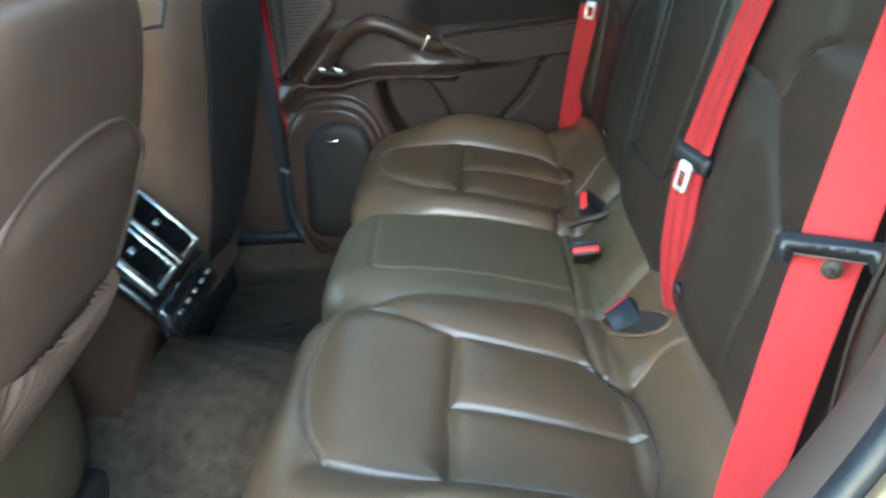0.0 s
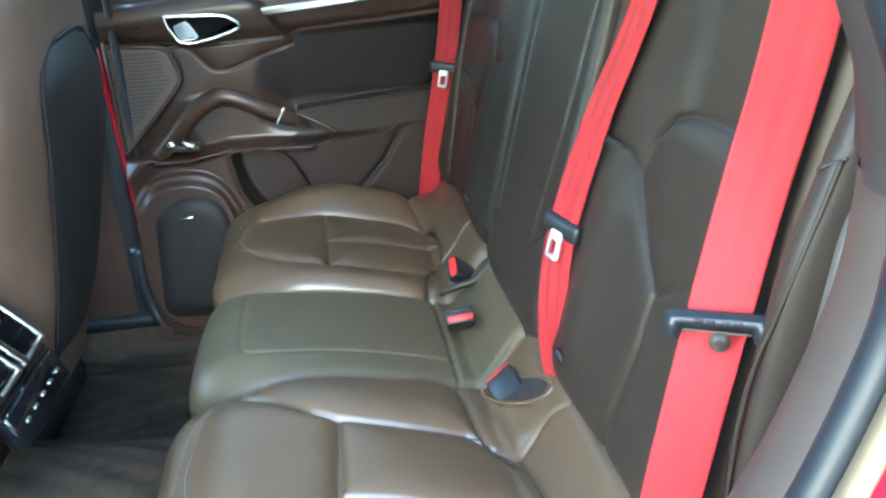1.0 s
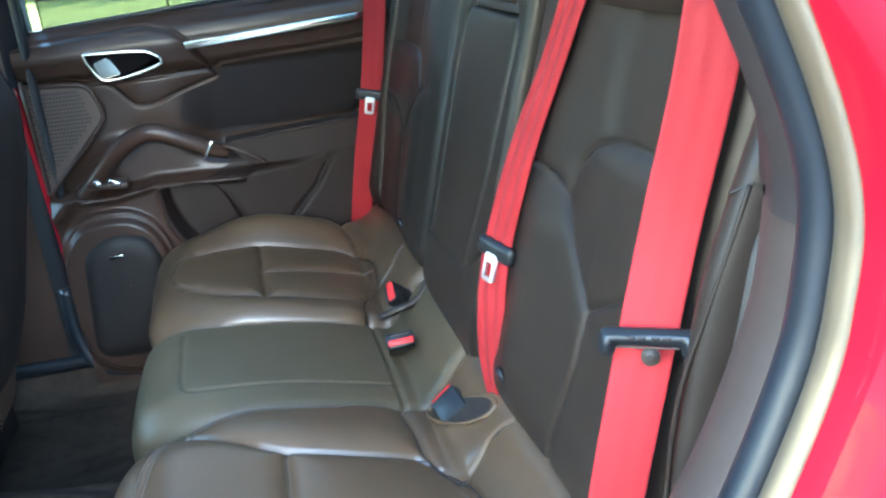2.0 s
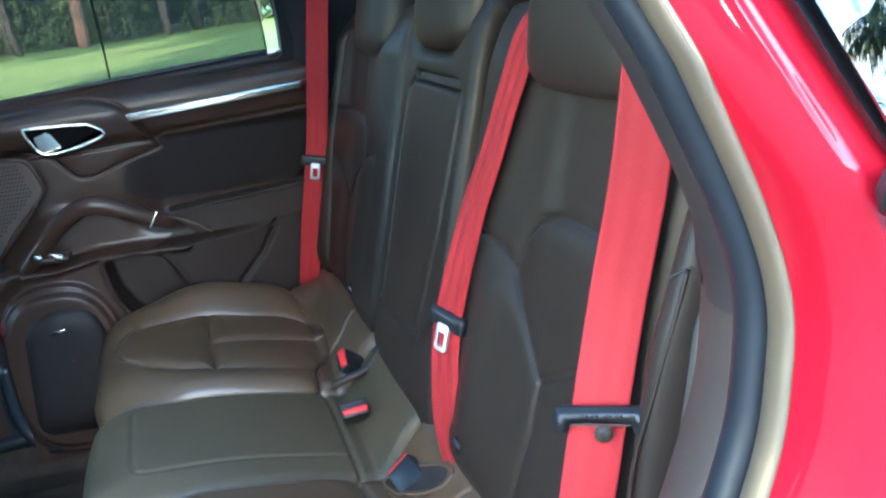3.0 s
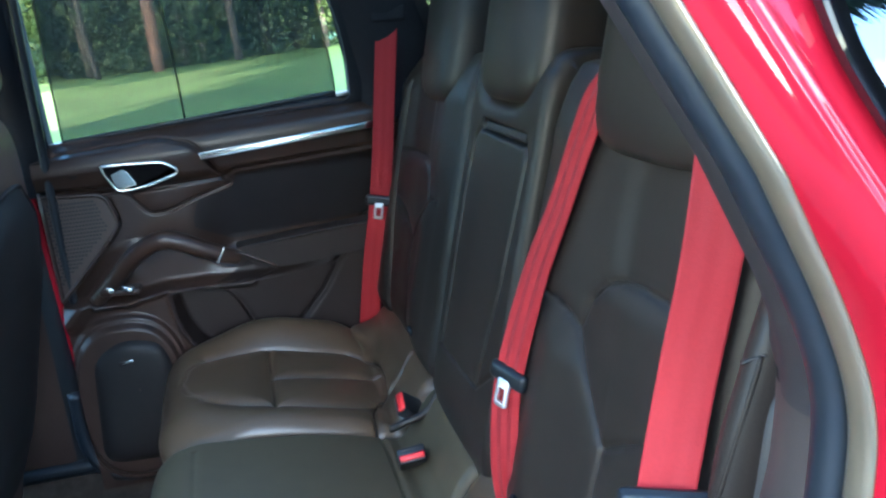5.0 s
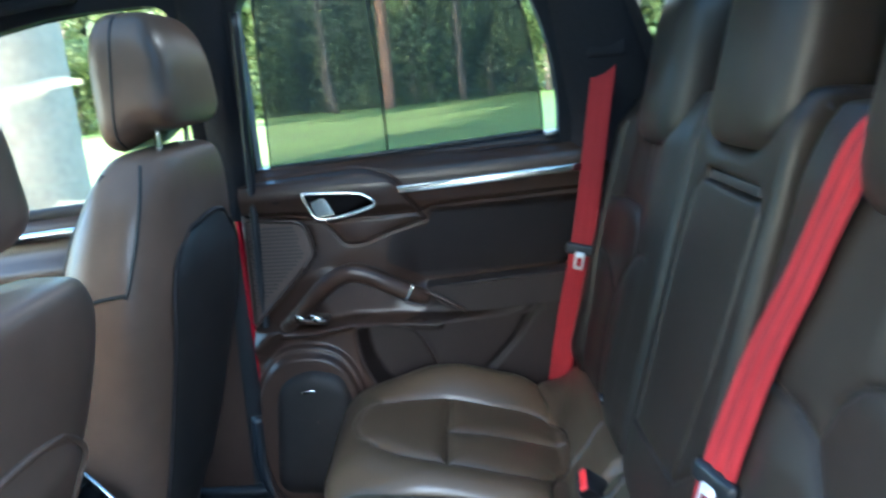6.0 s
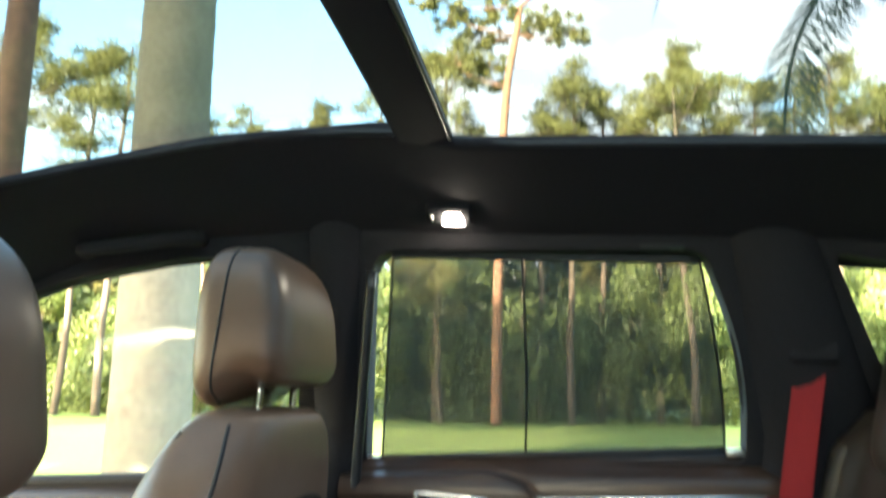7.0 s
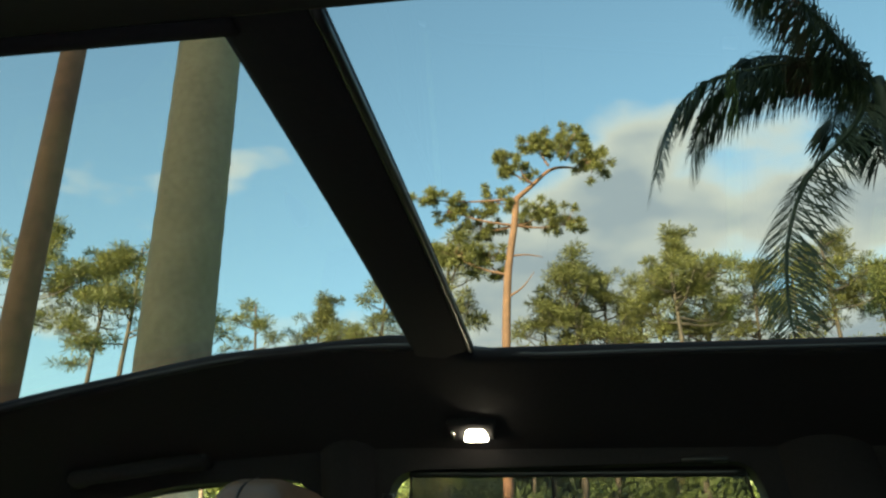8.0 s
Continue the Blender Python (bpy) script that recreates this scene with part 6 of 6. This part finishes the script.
tall_pine()
rt = random.Random(8)
kinds = [
    pine(21, (0.4, 48, 0), 22.5, "slash pine with a rounded green crown", 0.2, 0.72, 3.4, 22, 88, r=0.22),
    pine(22, (7.1, 47, 0), 22.5, "slash pine with a flat-topped green crown", -0.3, 0.76, 3.5, 20, 88, r=0.22),
    pine(23, (10.9, 50, 0), 22.0, "slash pine with a thin green crown", 0.5, 0.68, 3.0, 19, 88, r=0.2),
    pine(24, (-12.6, 49, 0), 21.5, "slash pine with a sparse crown", 0.6, 0.6, 2.9, 14, 76, r=0.18),
]
for x, y, k, sc in ((15.5, 48, 1, 0.98), (4.0, 52, 3, 1.0), (-7.8, 50, 0, 1.14), (-20.0, 50, 3, 0.98), (-17.0, 54, 1, 1.0), (-29.0, 48, 0, 1.16), (-32.5, 49, 2, 1.18), (-35.5, 47, 1, 1.20), (-25.0, 54, 3, 1.08), (19.5, 50, 0, 0.95), (24.0, 49, 2, 0.97), (2.2, 51, 1, 0.98), (5.6, 50, 2, 1.02), (9.0, 53, 0, 1.04), (13.2, 49, 3, 1.0), (-1.4, 50, 2, 0.95)):
    o = copy_thing(kinds[k], pose(x, y, 0, 0, 0, rt.uniform(0, 360)))
    o.scale = (sc, sc, sc)
for k in range(26):
    src = kinds[rt.randrange(4)]
    x = -48 + 96 * (k + rt.random()) / 26
    y = 50 + rt.uniform(0, 16) + 0.004 * x * x
    sc = rt.uniform(0.52, 0.76)
    o = copy_thing(src, pose(x, y, 0, 0, 0, rt.uniform(0, 360)))
    o.scale = (sc, sc, sc)
# a pale-stemmed tree at the edge of the lawn
pine(31, (-6.69, 45, 0), 11, "slim pale tree at the edge of the lawn", -0.7, 0.55, 1.8, 14, 50, r=0.16, name="slim_tree")
rs = np.random.RandomState(4)
bushes = [(x, 52 + rs.uniform(-3, 6) + 0.004 * x * x, rs.uniform(0.8, 4.5), rs.uniform(2, 4), rs.uniform(1.5, 3), rs.uniform(1.4, 3.6)) for x in np.linspace(-60, 60, 90)]
bushes += [(x + rs.uniform(-1, 1), 48 + rs.uniform(0, 5) + 0.004 * x * x, rs.uniform(3.5, 9.5), rs.uniform(1.4, 3.0), rs.uniform(1.2, 2.2), rs.uniform(1.2, 2.8)) for x in np.linspace(-58, 40, 84)]
leaf_mass("undergrowth", bushes, 1200, 0.32, LEAVES, "dark dense undergrowth between the pines")
far = [(x, 66 + rs.uniform(-2, 8), rs.uniform(2, 13), rs.uniform(4, 7), 3, rs.uniform(3.5, 5.0)) for x in np.linspace(-110, 110, 160)]
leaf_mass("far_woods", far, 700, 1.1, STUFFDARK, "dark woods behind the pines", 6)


# royal palm: pale smooth trunk close to the car
def ringed_trunk(pts, r0, r1, n):
    return tube(pts, lambda t: r0 + (r1 - r0) * t + 0.006 * math.sin(t * 95) ** 8, seg=24, n=n)


palm = thing("royal_palm", (-4.05, 8.0, 0), "pale grey smooth royal palm trunk standing on the lawn", "palm tree")
part("trunk", ringed_trunk([(-4.05, 8, -0.05), (-4.05, 8, 3), (-4.06, 8, 7), (-4.08, 8, 13)], 0.405, 0.355, 140), BARK_PALM, palm)
near_pine = thing("pine_tree", (-5.95, 8.0, 0), "reddish brown scaly pine trunk beside the lawn", "tree")
part("trunk", tube([(-5.98, 8, -0.05), (-5.95, 8, 4), (-5.94, 8, 8), (-5.92, 8, 14)], lambda t: 0.19 - 0.06 * t, seg=16, n=60), BARK_TALL, near_pine)


def arch(length, az, rise, droop):
    """The line of a stalk that rises and bends over."""
    out = [(length * t * (1 - 0.18 * t * droop), length * (rise * t - droop * t * t)) for t in np.linspace(0, 1, 26)]
    return [(math.cos(az) * o, math.sin(az) * o, z) for o, z in out]


def frond(rs, line, az, leaflet):
    """One feather leaf: a stalk along a line, with hanging leaflets up to the given length."""
    p = np.array(curve(line, 26))
    bm = tube(p[::5].tolist() + [p[-1].tolist()], lambda t: 0.035 * (1 - t) + 0.006, seg=5, n=18)
    far = curve(p, 400)
    run = np.concatenate([[0], np.cumsum(np.linalg.norm(np.diff(far, axis=0), axis=1))])
    stalk = np.stack([np.interp(np.linspace(0, run[-1], 190), run, far[:, j]) for j in range(3)], 1)
    for i in range(12, 190):
        t = i / 189
        d = stalk[min(i + 1, 189)] - stalk[i - 1]
        d = Vector(d).normalized()
        sd = Vector((math.sin(az), -math.cos(az), 0))
        hang = 1 - 0.85 * abs(min(d.z, 0))
        ln = leaflet * math.sin(math.pi * (0.12 + 0.70 * t)) ** 0.6 + 0.03
        for k in (-1, 1):
            way = (sd * k * rs.uniform(0.35, 0.9) + d * rs.uniform(0.3, 0.7) + Vector((0, 0, -rs.uniform(0.35, 1.1) * hang))).normalized()
            b = Vector(stalk[i])
            w = d * 0.012
            m = b + way * ln * 0.55 + Vector((0, 0, 0.02))
            e = b + way * ln + Vector((0, 0, -0.18 * ln))
            v = [bm.verts.new(q) for q in (b - w * 0.6, b + w * 0.6, m + w, e, m - w)]
            bm.faces.new(v)
    return bm


def palm_crown(name, at, height, label, length=3.2, n=15, seed=1):
    rs = random.Random(seed)
    t = thing(name, at, label, "palm tree", "palms")
    tr = part("trunk", tube([(0, 0, -0.05), (0.05, 0, height * 0.5), (0, 0, height)], lambda u: 0.2 - 0.05 * u, seg=12, n=30), BARK_PALM, None)
    tr.parent = t
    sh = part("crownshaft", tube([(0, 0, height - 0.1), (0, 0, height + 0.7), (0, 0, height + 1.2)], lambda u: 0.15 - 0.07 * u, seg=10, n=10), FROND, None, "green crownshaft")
    sh.parent = t
    for k in range(n):
        size = length * rs.uniform(0.9, 1.15)
        az = 3.0 * (k / n - 0.5) + rs.uniform(-0.15, 0.15)
        line, leaflet = arch(size, az, rs.uniform(0.45, 1.1), rs.uniform(0.55, 1.0)), 0.25 * size
        if k == 0:     # a nearly level frond that bends over at its tip
            line, az, leaflet = [(-0.06, 0, 0.42), (-0.64, 0, 0.58), (-1.22, 0, 0.56), (-1.83, 0, 0.50), (-2.28, 0, 0.33), (-2.69, 0, -0.14), (-2.97, 0, -0.94)], math.pi + 0.2, 0.74
        if k == 1:     # and one that hangs straight down
            line, az, leaflet = [(-0.10, 0, 0.1), (-0.44, 0, -0.50), (-1.10, 0, -1.14), (-1.50, 0, -1.97), (-1.64, 0, -2.77), (-1.65, 0, -3.23)], math.pi + 1.0, 0.70
        if k in (2, 3, 4):     # upright young fronds
            line, az, leaflet = arch(2.0, math.pi + (0.5, -0.5, 0.05)[k - 2], (1.5, 1.35, 2.2)[k - 2], 0.75), math.pi, 0.70
        if k == 5:     # a second level frond close behind the first
            line, az, leaflet = [(-0.05, 0.1, 0.35), (-0.60, 0.2, 0.62), (-1.15, 0.3, 0.68), (-1.75, 0.35, 0.48), (-2.15, 0.4, 0.10), (-2.40, 0.4, -0.42)], math.pi - 0.3, 0.72
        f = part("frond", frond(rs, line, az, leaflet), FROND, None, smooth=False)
        f.parent = t
        f.matrix_parent_inverse = Matrix.Identity(4)
        f.location = (0, 0, height + 1.0)
    return t


p1 = palm_crown("royal_palm", (4.3, 10.0, 0), 6.5, "royal palm with arching feather fronds, coloured as in shade", 2.75, 22, 2)
copy_thing(p1, pose(8.5, -9.2, -0.1, 0, 0, 250))
copy_thing(p1, pose(17.0, -10.5, 0.4, 0, 0, 200))
copy_thing(p1, pose(8.0, -12.0, 0.6, 0, 0, 130))
# unseen trees across the drive, added to keep the low sun off the car
for k in range(5):
    src = kinds[rt.randrange(4)]
    o = copy_thing(src, pose(-27 + 4.5 * k + rt.uniform(-1, 1), -28 + rt.uniform(-4, 3), 0, 0, 0, rt.uniform(0, 360)))
hb = [(x, -33 + rs.uniform(-4, 3), rs.uniform(0, 15), 4.0, 3, rs.uniform(3, 4.5)) for x in np.linspace(-23, -8, 60)]
hb += [(x, -33 + rs.uniform(-4, 3), rs.uniform(16, 23), 2.4, 2.2, rs.uniform(1.6, 2.6)) for x in np.linspace(-76, -8, 58)]
hb += [(x, -42 + rs.uniform(-4, 3), rs.uniform(0, 6), 4.5, 3, rs.uniform(2, 3.5)) for x in np.linspace(-60, 70, 62)]
hb += [(24 + rs.uniform(0, 14), y, rs.uniform(0, 6), 4.0, 4.0, rs.uniform(2.5, 4)) for y in np.linspace(-45, 12, 40)]
leaf_mass("woods_across_drive", hb, 650, 1.45, STUFFDARK, "unseen dark leaf clumps added to block the low sun", 9)

for o in list(bpy.data.objects):
    if o.parent is None and (o not in indoors or o.name in ("ground", "bounce_pavement")):
        o.matrix_basis = SLOPE @ o.matrix_basis
